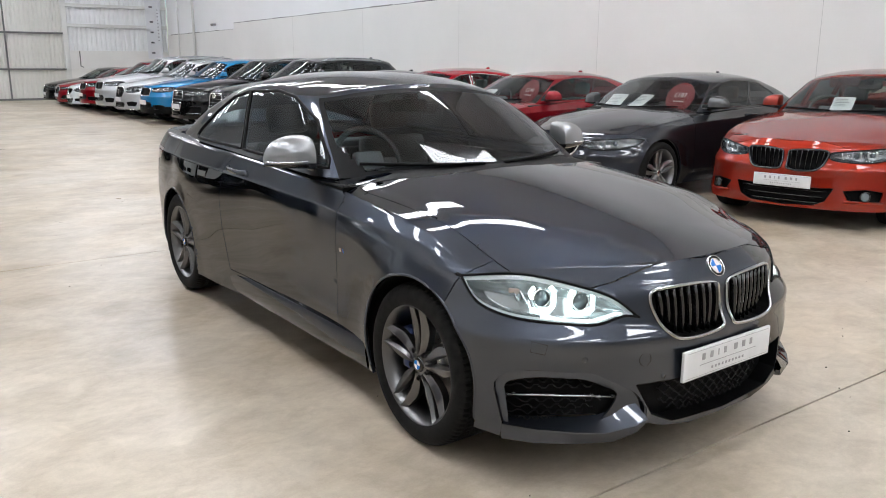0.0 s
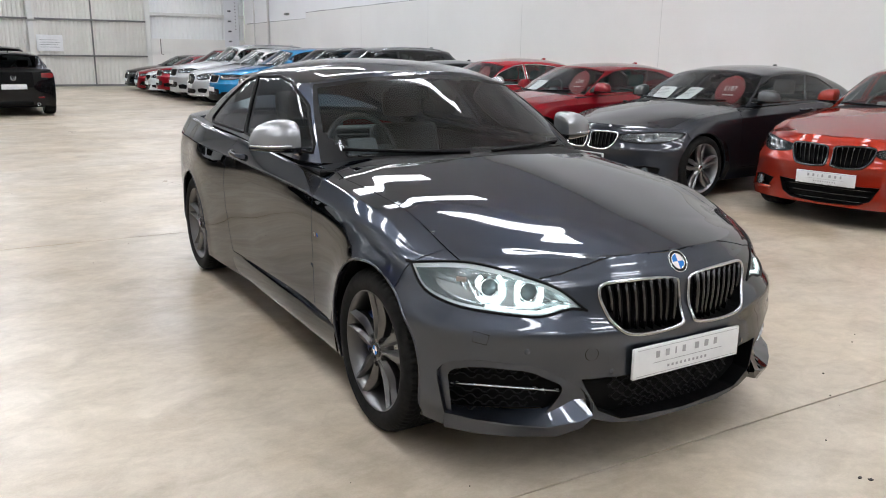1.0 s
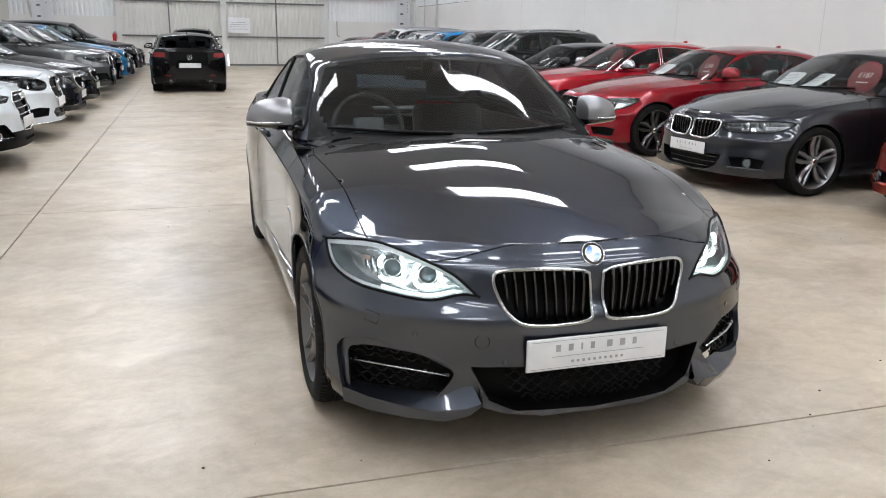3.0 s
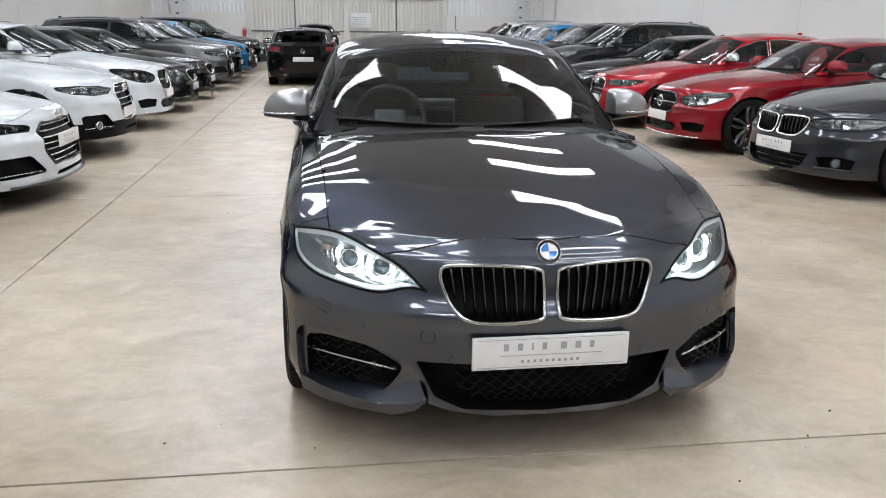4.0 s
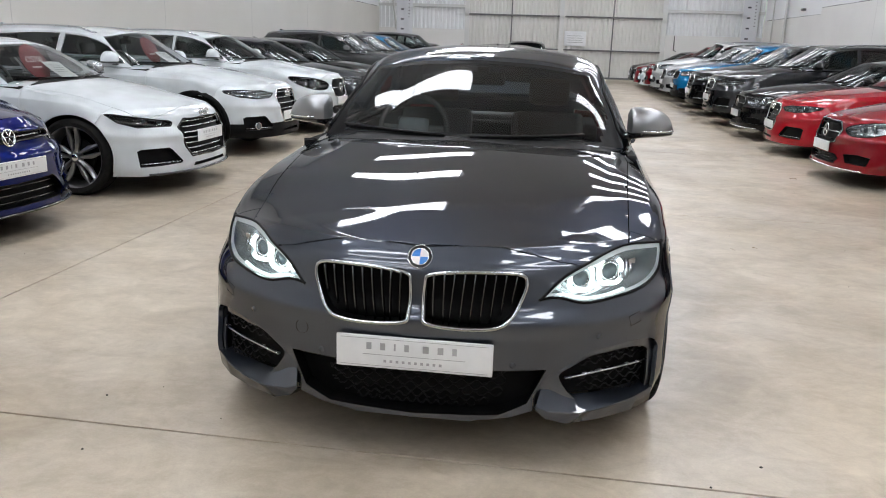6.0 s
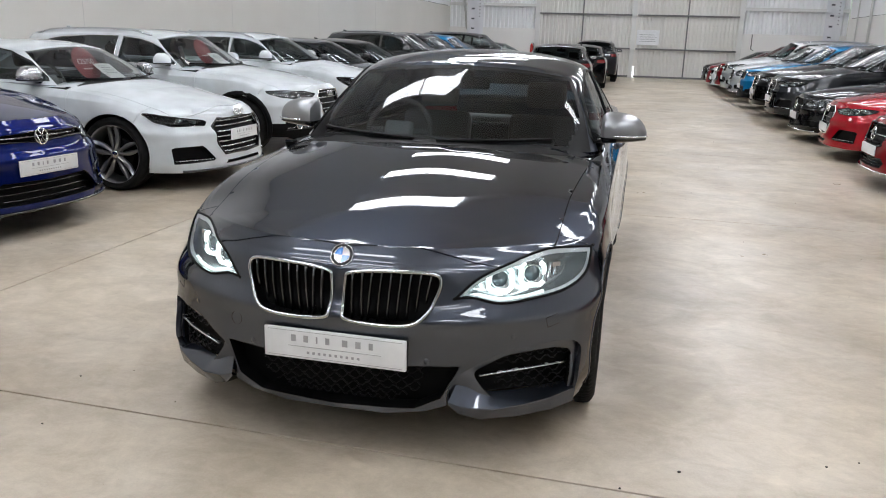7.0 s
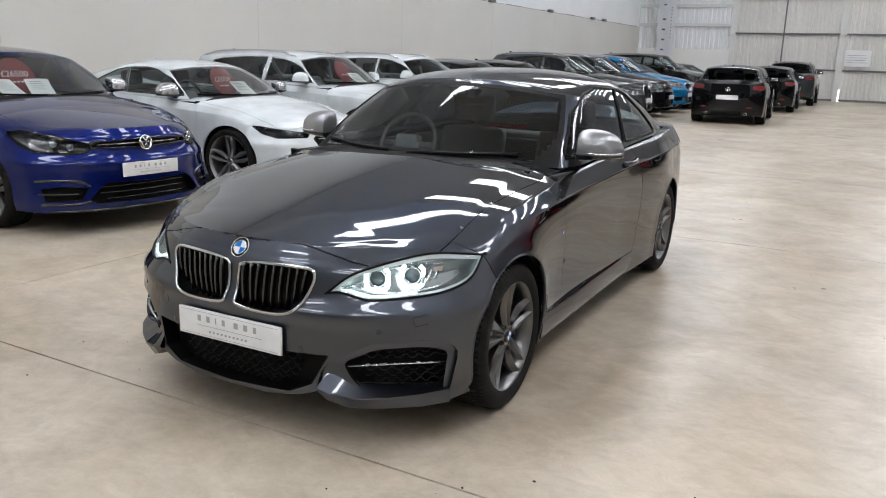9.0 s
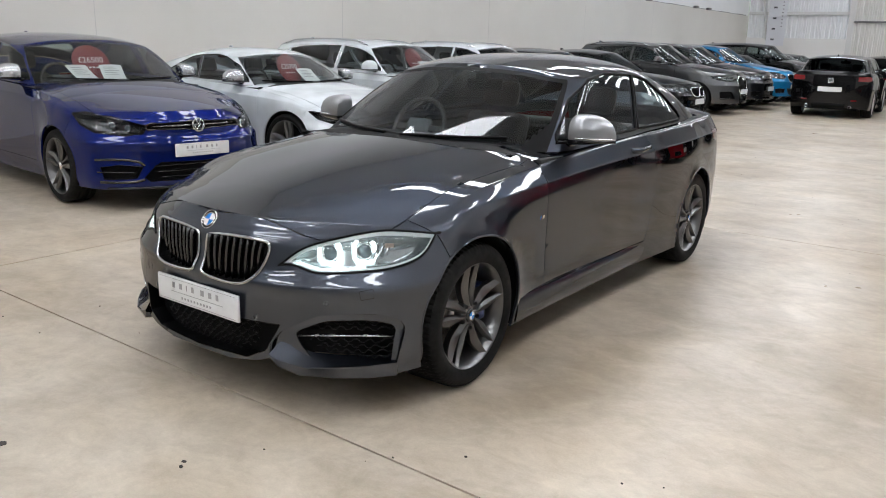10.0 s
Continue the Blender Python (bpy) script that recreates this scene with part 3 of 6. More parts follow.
    part("tyre", b, [RUBBER, BLACK], w, "black low-profile tyre", sharp=40)
    b = bmesh.new()
    lathe(b, [(0.05, -0.085), (0.155, -0.085), (0.158, -0.09), (0.158, -0.105), (0.05, -0.105)], 40 if hero else 24)
    lathe(b, [(0.01, -0.06), (0.075, -0.06), (0.08, -0.09)], 24)
    part("brake_disc", b, DISC_STEEL if hero else BLACK, w)
    # black disc added to block the view through the spokes
    b = bmesh.new()
    lathe(b, [(0.02, -0.15), (rim_r - 0.046, -0.15)], 24)
    part("barrel_blank", b, BLACK, w)
    if hero:
        b = bmesh.new()
        box(b, -0.115, -0.03, -0.085, -0.052, 0.035, 0.085, 0.012, Matrix.Translation((0, 0.135 * (-1 if side < 0 else 1), 0.02)))
        part("caliper", b, CALIPER, w, "dark blue brake caliper")
        b = bmesh.new()
        lathe(b, [(0.0005, -0.011), (0.026, -0.012), (0.030, -0.014), (0.031, -0.022)], 32)
        hub = part("hub_cap", b, GLOSS, w)
        for q in range(4):
            b = bmesh.new()
            vs = [b.verts.new((-0.0095, 0, 0))]
            for j in range(9):
                a = math.pi / 2 * q + math.pi / 2 * j / 8
                vs.append(b.verts.new((-0.0095, 0.019 * math.cos(a), 0.019 * math.sin(a))))
            b.faces.new(vs)
            part("badge_quarter", b, BADGE_BLUE if q % 2 else BADGE_WHITE, hub, smooth=False)
    elif cap:
        b = bmesh.new()
        lathe(b, [(0.0005, -0.012), (0.03, -0.013), (0.034, -0.02)], 20)
        part("hub_cap", b, cap, w)
    return w


def ring_badge(parent, p, normal, radius, style):
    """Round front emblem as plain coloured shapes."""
    n = Vector(normal).normalized()
    rot = n.to_track_quat("Z", "Y").to_matrix().to_4x4()
    m = Matrix.Translation(p) @ rot
    b = bmesh.new()
    if style == "quarters":
        lathe(b, [(radius * 0.66, 0.004), (radius * 0.69, 0.006), (radius * 0.72, 0.004)], 40, "z")
        lathe(b, [(radius * 0.95, 0.003), (radius * 0.975, 0.006), (radius, 0.003), (radius, -0.006)], 40, "z")
        e = part("emblem", b, CHROME, parent)
        e.matrix_local = m
        b = bmesh.new()
        lathe(b, [(radius * 0.68, 0.0025), (radius * 0.97, 0.0025)], 40, "z")
        part("emblem_ring", b, FRIT, e)
        for q in range(4):
            b = bmesh.new()
            vs = [b.verts.new((0, 0, 0.003))]
            for j in range(11):
                a = math.pi / 2 * (q + j / 10)
                vs.append(b.verts.new((radius * 0.67 * math.cos(a), radius * 0.67 * math.sin(a), 0.003)))
            b.faces.new(vs)
            part("emblem_quarter", b, BADGE_BLUE if q % 2 else BADGE_WHITE, e, smooth=False)
    elif style == "rings":
        for k in range(4):
            c = (k - 1.5) * radius * 0.95
            tube(b, [(c + radius * 0.62 * math.cos(a), radius * 0.62 * math.sin(a), 0.004) for a in np.linspace(0, 2 * math.pi, 20, endpoint=False)], 0.007, 6, True)
        e = part("emblem", b, CHROME, parent)
        e.matrix_local = m
    else:
        lathe(b, [(radius * 0.84, 0.002), (radius * 0.92, 0.008), (radius, 0.002)], 32, "z")
        for zig in ([(-0.42, 0.78), (0, 0.1), (0.42, 0.78)], [(-0.85, 0.3), (-0.4, -0.75), (0, -0.1), (0.4, -0.75), (0.85, 0.3)]) if style == "vee" else ():
            tube(b, [(radius * u, radius * v, 0.004) for u, v in zig], radius * 0.08, 6)
        for k in range(3 if style == "star" else 0):
            a = math.pi / 2 + 2 * math.pi * k / 3
            tube(b, [(0, 0, 0.004), (radius * 0.88 * math.cos(a), radius * 0.88 * math.sin(a), 0.004)], radius * 0.09, 6)
        e = part("emblem", b, CHROME, parent)
        e.matrix_local = m
    return e


def plate_part(parent, p, normal, bars=True, w=0.52, h=0.111, pitch=0.0):
    """White show plate with a thin frame line and plain bars for its lettering."""
    n = Vector(normal).normalized()
    side = Vector((0, 0, 1)).cross(n).normalized()
    up = n.cross(side)
    m = Matrix.Translation(p) @ Matrix((side, up, n)).transposed().to_4x4()
    b = bmesh.new()
    box(b, -w / 2, -h / 2, -0.006, w / 2, h / 2, 0.006, 0.003)
    pl = part("number_plate", b, WHITE, parent, "white show plate with grey bars")
    pl.matrix_local = m
    if bars:
        def bar(x0, x1, y, t, name="plate_bar"):
            b = bmesh.new()
            box(b, x0, y - t / 2, 0.0055, x1, y + t / 2, 0.0072)
            part(name, b, PLATE_INK, pl, smooth=False)
        x = -0.158
        for i, wide in enumerate((0.017, 0.017, 0.006, 0.015, 0.020, 0.019, 0.015)):
            bar(x, x + wide, 0.021, 0.024)
            x += wide + (0.046 if i == 3 else 0.029)
        bar(-0.17, 0.17, -0.008, 0.0018, "plate_line")
        for i in range(10):
            x = -0.10 + i * 0.0205
            bar(x, x + 0.009, -0.029, 0.009)
        for y in (0.047, -0.047):
            bar(-0.245, 0.245, y, 0.0012, "plate_line")
    return pl


def seat(parent, x, y, z, mat, scale=1.0):
    b = bmesh.new()
    box(b, -0.24, -0.26, 0, 0.24, 0.26, 0.16, 0.05)
    s = part("seat", b, mat, parent)
    s.matrix_local = Matrix.Translation((x, y, z)) @ Matrix.Scale(scale, 4)
    b = bmesh.new()
    box(b, -0.23, -0.07, 0, 0.23, 0.07, 0.56, 0.05, Matrix.Translation((0, 0.26, 0.12)) @ Matrix.Rotation(radians(-18), 4, "X"))
    part("seat_back", b, mat, s)
    b = bmesh.new()
    box(b, -0.13, -0.05, 0, 0.13, 0.05, 0.17, 0.045, Matrix.Translation((0, 0.44, 0.70)) @ Matrix.Rotation(radians(-10), 4, "X"))
    part("headrest", b, mat, s)
    return s


def mirror_part(parent, side, D, f, cap_mat, big=1.0, detail=True):
    """Door mirror: shell, black foot and glass."""
    c = f((0.886, 0.965, 1.022))

    def hull(stations, arc):
        """Sections across the car, each an arc from the lower front edge over to the flat back."""
        b = bmesh.new()
        rows = []
        for x, y_front, low, high in stations:
            row = []
            for a in arc:
                p, q = math.cos(a) ** 0.62, math.sin(a) ** 0.72
                row.append(b.verts.new((side * x, 0.048 + (y_front - 0.048) * p, low + (high - low) * q)))
            row.append(b.verts.new((side * x, 0.048, low)))
            rows.append(row)
        n = len(rows[0])
        for u, v in zip(rows, rows[1:]):
            for j in range(n):
                b.faces.new((u[j], u[(j + 1) % n], v[(j + 1) % n], v[j]))
        b.faces.new(rows[0])
        b.faces.new(rows[-1])
        bmesh.ops.recalc_face_normals(b, faces=b.faces)
        return b

    arc = np.linspace(0, math.pi / 2, 15)
    xs = [-0.110, -0.108, -0.103, -0.094, -0.078, -0.045, -0.005, 0.035, 0.066, 0.088, 0.102, 0.110, 0.114]
    front = hermite([-0.110, -0.103, -0.08, 0.0, 0.066, 0.102, 0.114], [-0.020, -0.052, -0.070, -0.072, -0.046, -0.006, 0.020], np.array(xs))
    crest = hermite([-0.110, -0.103, -0.085, -0.04, 0.03, 0.075, 0.102, 0.114], [0.060, 0.082, 0.094, 0.098, 0.088, 0.066, 0.034, 0.004], np.array(xs))
    sh = part("mirror_shell", hull([(x, y, -0.022, z) for x, y, z in zip(xs, front, crest)], arc), cap_mat, parent, "door mirror shell", sharp=50)
    sh.matrix_local = Matrix.Translation((side * c.x, c.y, c.z)) @ Matrix.Scale(big, 4)
    foot = hull([(x, y - 0.004, -0.024, -0.062 + 0.026 * (x + 0.11) / 0.224) for x, y in zip(xs[1:], front[1:])], arc)
    box(foot, min(side * -0.185, side * -0.09), -0.045, -0.066, max(side * -0.185, side * -0.09), 0.025, -0.034, 0.010)
    part("mirror_foot", foot, GLOSS, sh, sharp=40)
    b = bmesh.new()
    box(b, min(side * -0.095, side * 0.075), 0.049, -0.012, max(side * -0.095, side * 0.075), 0.053, 0.058, 0.010)
    part("mirror_glass", b, CHROME, sh)
    if detail:
        b = bmesh.new()
        tube(b, [(side * x, y - 0.003, -0.014) for x, y in zip(xs[5:], front[5:])], 0.005, 8, flat=(0.0045, 0.0065))
        part("indicator_strip", b, REFLECTOR, sh)
    return sh


def price_card(parent_name, m, text=None):
    """Round red price card behind a windscreen, with its figure where it can be read."""
    ob = thing("price_card", m, "round red price card with pale figures behind windscreen", "price card")
    b = bmesh.new()
    lathe(b, [(0.0005, 0.0015), (0.186, 0.0015), (0.188, 0), (0.186, -0.0015), (0.0005, -0.0015)], 40, "y")
    bmesh.ops.recalc_face_normals(b, faces=b.faces)
    part("card", b, RED_DISC, ob)
    if text:
        cu = bpy.data.curves.new("figures", "FONT")
        cu.body, cu.size, cu.align_x, cu.extrude = text, 0.085, "CENTER", 0.0006
        o = new("figures", cu)
        me = bpy.data.meshes.new_from_object(o)
        bpy.data.objects.remove(o)
        me.materials.append(PAPER)
        t = new("figures", me)
        t.parent = ob
        t.matrix_local = pose(0, -0.003, 0.0, 90, 0, 0)
    for i in range(4):
        b = bmesh.new()
        box(b, -0.075 + i * 0.038, -0.0035, -0.06, -0.05 + i * 0.038, -0.002, -0.045)
        part("card_bar", b, PAPER, ob, smooth=False)
    return ob


def paper_sheet(m):
    b = bmesh.new()
    vs = [[b.verts.new((x * 0.105, y * 0.148, 0.006 * (1 - x * x) + 0.008 * y * y)) for x in np.linspace(-1, 1, 5)] for y in np.linspace(-1, 1, 5)]
    for i in range(4):
        for j in range(4):
            b.faces.new((vs[i][j], vs[i][j + 1], vs[i + 1][j + 1], vs[i + 1][j]))
    ob = part("info_sheet", b, PAPER)
    ob.matrix_world = m
    for i in range(5):
        bb = bmesh.new()
        box(bb, -0.075, 0.09 - i * 0.035, 0.014, 0.03 + 0.015 * (i % 3), 0.096 - i * 0.035, 0.0155)
        part("print_line", bb, INK, ob, smooth=False)
    return tagged(ob, "white printed sheet leaning inside the windscreen", "paper")


def lamp_outline(pts, per, style):
    """Lamps with crisp corners keep them; the others are drawn as one smooth line."""
    return rounded(pts, 0.012, ()) if style in ("tt", "audi", "vw") else smooth_outline(pts, per)


def build_car(name, m, label, group, D, colour, style="bmw", body="coupe", hero=False, wheel_style="twin5", alloy=None, mirror_mat=None, bars=False,
              grille_mat=None, frame_mat=None, lamp_dark=False, rails=False, cladding=False, rear_lamps=None, lamp_on=False, plate_z=0.41, seats=True, fogs=False, fine=False, lamps=None):
    """A whole car: panels cut out of one smooth shell, glass, lamps, grille, wheels, mirrors and cabin."""
    D = {**BASE, **D}
    f = remap(D)
    alloy = alloy or ALLOY_SILVER
    car = thing(name, m, label, "car", group)
    k = 1.7 if hero else (1.0 if fine else 0.42)
    lamp_line = lamp_outline(LAMPS[lamps or style], 5 if hero else 4, style)
    us = [max(2, round(n * k)) for n in (9, 9, 12, 14, 18, 18, 22, 16, 8, 8)]
    C = base_body()
    kv = np.array([0, 0.07, 0.17, 0.28, 0.385, 0.46, 0.58, 0.72, 1.0])
    nv = np.unique(np.concatenate([np.linspace(0, 0.385, round(17 * k) + 2), np.linspace(0.385, 0.72, round(15 * k) + 2), np.linspace(0.72, 0.93, round(6 * k) + 2), [0.965, 1.0]]))
    caps = [0.012, 0.035, 0.07] + list(np.linspace(0.11, 1, round(22 * k)))
    G, nband, _, _ = half_sheet(C, kv, nv, us, hood_line, hood_relief if style == "bmw" else flat_relief, caps, 3.6 if style == "bmw" else 3.2, creases=(4, 7))
    bm, R, vs = sheet_to_bm(G)
    # open the shell under the cabin
    kill = []
    for q in bm.faces:
        c = q.calc_center_median()
        if c.z > 0.9 and 0.80 < c.y < 2.95 and c.x < 0.74:
            kill.append(q)
        elif c.z > 0.9 and c.x < 0.66 and 0.66 + 0.15 * (c.x / 0.66) ** 2 < c.y < 3.0:
            kill.append(q)
    bmesh.ops.delete(bm, geom=kill, context="FACES")
    bmesh.ops.remove_doubles(bm, verts=[v for v in bm.verts if v.co.x < 0.02], dist=2e-5)
    bmesh.ops.dissolve_degenerate(bm, edges=bm.edges, dist=1e-6)
    front = lambda c: c.y < -0.1
    per = 5 if hero else 3
    knife(bm, R, lamp_line, (-0.5, 0.85, 0), 2, lambda c: c.y < -0.12 and c.z > 0.5)
    for g in GRILLES[style]:
        o = P3(g)
        knife(bm, R, smooth_outline(o, per) if style == "bmw" else o, (0, 1, 0), 3, lambda c: c.y < -0.55)
    knife(bm, R, P3(MID_INTAKES[style]), (0, 1, 0), 4, lambda c: c.y < -0.55)
    low_front = lambda c: c.y < -0.3 and c.z < 0.6
    if hero:
        knife(bm, R, rounded(INTAKE_OPEN, 0.03, (0, 1, 7, 8)), (-0.45, 0.89, 0), 98, low_front)
    else:
        knife(bm, R, INTAKE_WIDE if style in ("audi", "tt") else INTAKE_SMALL, (-0.45, 0.89, 0), 5, low_front)
    if cladding:
        for q in bm.faces:
            c = q.calc_center_median()
            if q[R] == 0 and c.z < 0.335 and c.y < -0.19:
                q[R] = 13
    if hero:
        knife(bm, R, P3([(0.18, 0.12), (0.20, 0.1885), (0.325, 0.206), (0.40, 0.232), (0.505, 0.176), (0.515, 0.12)]), (0, 1, 0), 99, lambda c: c.y < -0.5)
    hood = [(0, -0.650, 0), (0.2, -0.635, 0), (0.36, -0.613, 0), (0.46, -0.592, 0), (0.538, -0.566, 0), (0.60, -0.528, 0), (0.690, -0.434, 0), (0.700, -0.30, 0), (0.712, 0, 0), (0.735, 0.35, 0), (0.748, 0.52, 0),
            (0.738, 0.60, 0), (0.66, 0.585, 0), (0.45, 0.50, 0), (0.2, 0.455, 0), (-0.01, 0.447, 0), (-0.01, -0.650, 0)]
    knife(bm, R, hood, (0, 0, -1), 6, lambda c: c.z > 0.66 and c.y < 0.7)
    knife(bm, R, [(0, -1, 0), (0, -0.19, 0), (0, -0.19, 0.60), (0, -0.232, 0.712), (0, -0.30, 0.80), (0, -1, 0.80)], (-1, 0, 0), 7, lambda c: c.y < -0.1)
    for i, d in enumerate(DOORS[body]):
        knife(bm, R, [(0, y, z) for y, z in d], (-1, 0, 0), 8 + i, lambda c: c.x > 0.55)
    knife(bm, R, [(0.878, 2.99, 0.905), (0.79, 3.30, 0.925), (0.60, 3.56, 0.915), (0.58, 3.57, 0.80), (0.78, 3.34, 0.79), (0.875, 3.06, 0.83)], (-0.7, -0.7, 0), 11, lambda c: c.y > 2.9)
    for q in bm.faces:
        c = q.calc_center_median()
        if q[R] == 0 and c.z > 0.86 and c.y < 0.95 and c.x < 0.68 and c.y > 0.44:
            q[R] = 12
    tidy(bm, R)
    bmesh.ops.remove_doubles(bm, verts=bm.verts, dist=0.0011 if hero else 0.002)
    tidy(bm, R)
    # bend to proportions, then open the wheel arches
    for v in bm.verts:
        v.co = f(v.co)
    for ya in (0, D["wb"]):
        o = [(0, ya + D["arch"] * math.cos(a), D["wheel"] + D["arch"] * math.sin(a)) for a in np.linspace(-0.6, math.pi + 0.6, 40 if hero else 22)]
        knife(bm, R, o + [(0, ya, -0.3)], (-1, 0, 0), 99, lambda c: c.x > 0.4 and abs(c.y - ya) < 0.55, (0, 5, 7, 8, 9, 13))
    for v in bm.verts:
        if v.co.x > 0.5:
            for ya in (0, D["wb"]):
                r = math.hypot(v.co.y - ya, v.co.z - D["wheel"]) - D["arch"]
                if -0.01 < r < 0.14:
                    v.co.x += 0.006 * math.exp(-((r / 0.045) ** 2))
    bm.normal_update()
    tree = BVHTree.FromBMesh(bm)
    kx = D["wide"] / 0.885
    gap = 0.0026 if hero else 0.0025

    def sides(nm, region, mat, label="", gap=gap, flange=0.014, depth=None):
        h = take(bm, R, (region,), gap, flange, depth)
        if not h.faces:
            h.free()
            return
        o = mirrored(h, False)
        smooth_all(h), smooth_all(o)
        a = part(nm, h, mat, car, label)
        b = part(nm, o, mat, car, label)
        return a, b

    def centre(nm, regions, mat, label="", gap=gap, flange=0.014, depth=None, sharp=0):
        h = mirrored(take(bm, R, regions, gap, flange, depth))
        smooth_all(h)
        if sharp:
            h.normal_update()
            for e in h.edges:
                if len(e.link_faces) == 2 and e.calc_face_angle(0) > radians(sharp):
                    e.smooth = False
        return part(nm, h, mat, car, label)

    lower = BLACK if cladding else colour
    centre("body_shell", (0,), colour, gap=gap * 0.5)
    centre("bonnet", (6,), colour)
    centre("front_bumper", (7,), colour, sharp=24)
    if cladding:
        centre("lower_bumper", (13,), BLACK)
    sides("door", 8, colour)
    if body == "four":
        sides("rear_door", 9, colour)
    centre("cowl_panel", (12,), BLACK)
    sides("tail_lamp", 11, RED_LENS, "red tail lamp")
    # lamps: clear lens over a deep reflector bowl
    lens = sides("headlamp", 2, LENS, "clear headlamp lens", gap=0.001, flange=0)
    inner = take(bm, R, (2,), 0.0, 0)
    inner.normal_update()
    deep = 0.085 if hero else 0.05
    e1, e2 = basis((-0.5, 0.85, 0))
    rim = [(q.dot(e1), q.dot(e2)) for q in (f(p) for p in lamp_line)]
    for v in inner.verts:
        g = gap_to(rim, (v.co.dot(e1), v.co.dot(e2)))
        v.co -= v.normal * (0.003 + deep * min(1, g / 0.02)) - Vector((0, 0.02 * min(1, g / 0.02), 0))
    io = mirrored(inner, False)
    smooth_all(inner), smooth_all(io)
    rim3 = [f(p) for p in lamp_line]
    ld = Vector((-0.5, 0.85, 0)).normalized()
    for s in (1, -1):
        pts = []
        for p in rim3:
            hit = tree.ray_cast(p - ld * 0.8, ld)
            if hit[0] and (hit[0] - p).length < 0.12:
                pts.append((s * hit[0].x, hit[0].y, hit[0].z))
        b = bmesh.new()
        tube(b, pts, 0.005, 6, True)
        part("lens_seal", b, BLACK, lens[0] if s > 0 else lens[1])
    dark = GLOSS if lamp_dark else (BOWL if hero else BOWL_DARK)
    part("lamp_bowl", inner, dark, lens[0])
    part("lamp_bowl", io, dark, lens[1])

    def on_lamp(x, z, inset):
        p = f((x, -0.6, z))
        d = Vector((-0.35, 0.93, 0))
        hit = tree.ray_cast(Vector((p.x, p.y, p.z)) - d * 1.5, d)
        q = hit[0] if hit[0] else p
        return q + d * inset

    rings = ((0.556, 0.643), (0.690, 0.651)) if style == "bmw" else ((0.56, 0.635), (0.68, 0.655))
    for s in (1, -1):
        ln = lens[0] if s > 0 else lens[1]
        for x, z in rings:
            p = on_lamp(x, z, 0.066 if hero else 0.032)
            p.x *= s
            rot = Matrix.Translation(p) @ Vector((0.38 * s, -0.92, 0.06)).to_track_quat("Z", "Y").to_matrix().to_4x4()
            rr = 0.043 if hero else 0.036
            b = bmesh.new()
            lathe(b, [(0.0005, 0.006), (rr * 0.35, 0.004), (rr * 0.62, -0.004), (rr * 0.66, -0.004)], 28 if hero else 14, "z")
            o = part("projector", b, PROJECTOR, ln)
            o.matrix_local = rot
            b = bmesh.new()
            lathe(b, [(rr * 0.64, 0.002), (rr * 0.70, 0.010), (rr * 0.78, 0.0), (rr * 0.8, -0.02)], 28 if hero else 14, "z")
            o = part("projector_bezel", b, CHROME, ln)
            o.matrix_local = rot
            if style == "bmw":
                b = bmesh.new()
                pts = []
                for a in np.linspace(radians(125), radians(415), 30 if hero else 14):
                    q = 1 / max(abs(math.cos(a)) ** 1.0, abs(math.sin(a)), 0.78)
                    pts.append((rr * 0.98 * math.cos(a) * min(q, 1.16), rr * 0.98 * math.sin(a) * min(q, 1.16), 0.008))
                tube(b, pts, 0.0085, 8)
                o = part("light_ring", b, GLOW if lamp_on else REFLECTOR, ln)
                o.matrix_local = rot
        if not hero:
            b = bmesh.new()
            pts = []
            o = LAMPS[lamps or style]
            for i in range(len(o) - 1, len(o) - 4, -1):
                p = on_lamp(o[i][0], o[i][2] - 0.014, 0.012)
                pts.append((p.x * s, p.y, p.z))
            tube(b, pts, 0.006, 6)
            part("brow", b, REFLECTOR, ln)
        if hero:
            b = bmesh.new()
            pts = []
            for x, z in ((0.43, 0.608), (0.46, 0.611), (0.50, 0.602), (0.545, 0.593), (0.60, 0.593), (0.655, 0.596), (0.72, 0.604)):
                p = on_lamp(x, z, 0.014)
                pts.append((p.x * s, p.y, p.z))
            tube(b, pts, 0.006, 8, flat=(0.007, 0.006))
            part("light_bar", b, GLOW_SOFT, ln, "glowing daytime light bar")
            # pale frame that follows the lens inside its seal, widest along the top
            b = bmesh.new()
            flat2 = [(q.dot(e1), q.dot(e2)) for q in rim3]
            n2 = len(flat2)
            turn = 1 if sum(flat2[i - 1][0] * flat2[i][1] - flat2[i][0] * flat2[i - 1][1] for i in range(n2)) > 0 else -1
            rings2 = []
            for i in range(n2):
                (x0, y0), (x1, y1) = flat2[i - 1], flat2[(i + 1) % n2]
                L = max(1e-6, math.hypot(x1 - x0, y1 - y0))
                nx, ny = -turn * (y1 - y0) / L, turn * (x1 - x0) / L
                wide = 0.005 + 0.010 * max(0, -ny)
                pair = []
                for k2, sink in ((0.004, 0.005), (0.004 + wide * 0.5, 0.009), (0.004 + wide, 0.016)):
                    u, v = flat2[i][0] + nx * k2, flat2[i][1] + ny * k2
                    hit = tree.ray_cast(e1 * u + e2 * v - ld * 1.5, ld)
                    q = (hit[0] if hit[0] else e1 * u + e2 * v) + ld * sink
                    pair.append(b.verts.new((s * q.x, q.y, q.z)))
                rings2.append(pair)
            for i in range(n2):
                p0, p1 = rings2[i - 1], rings2[i]
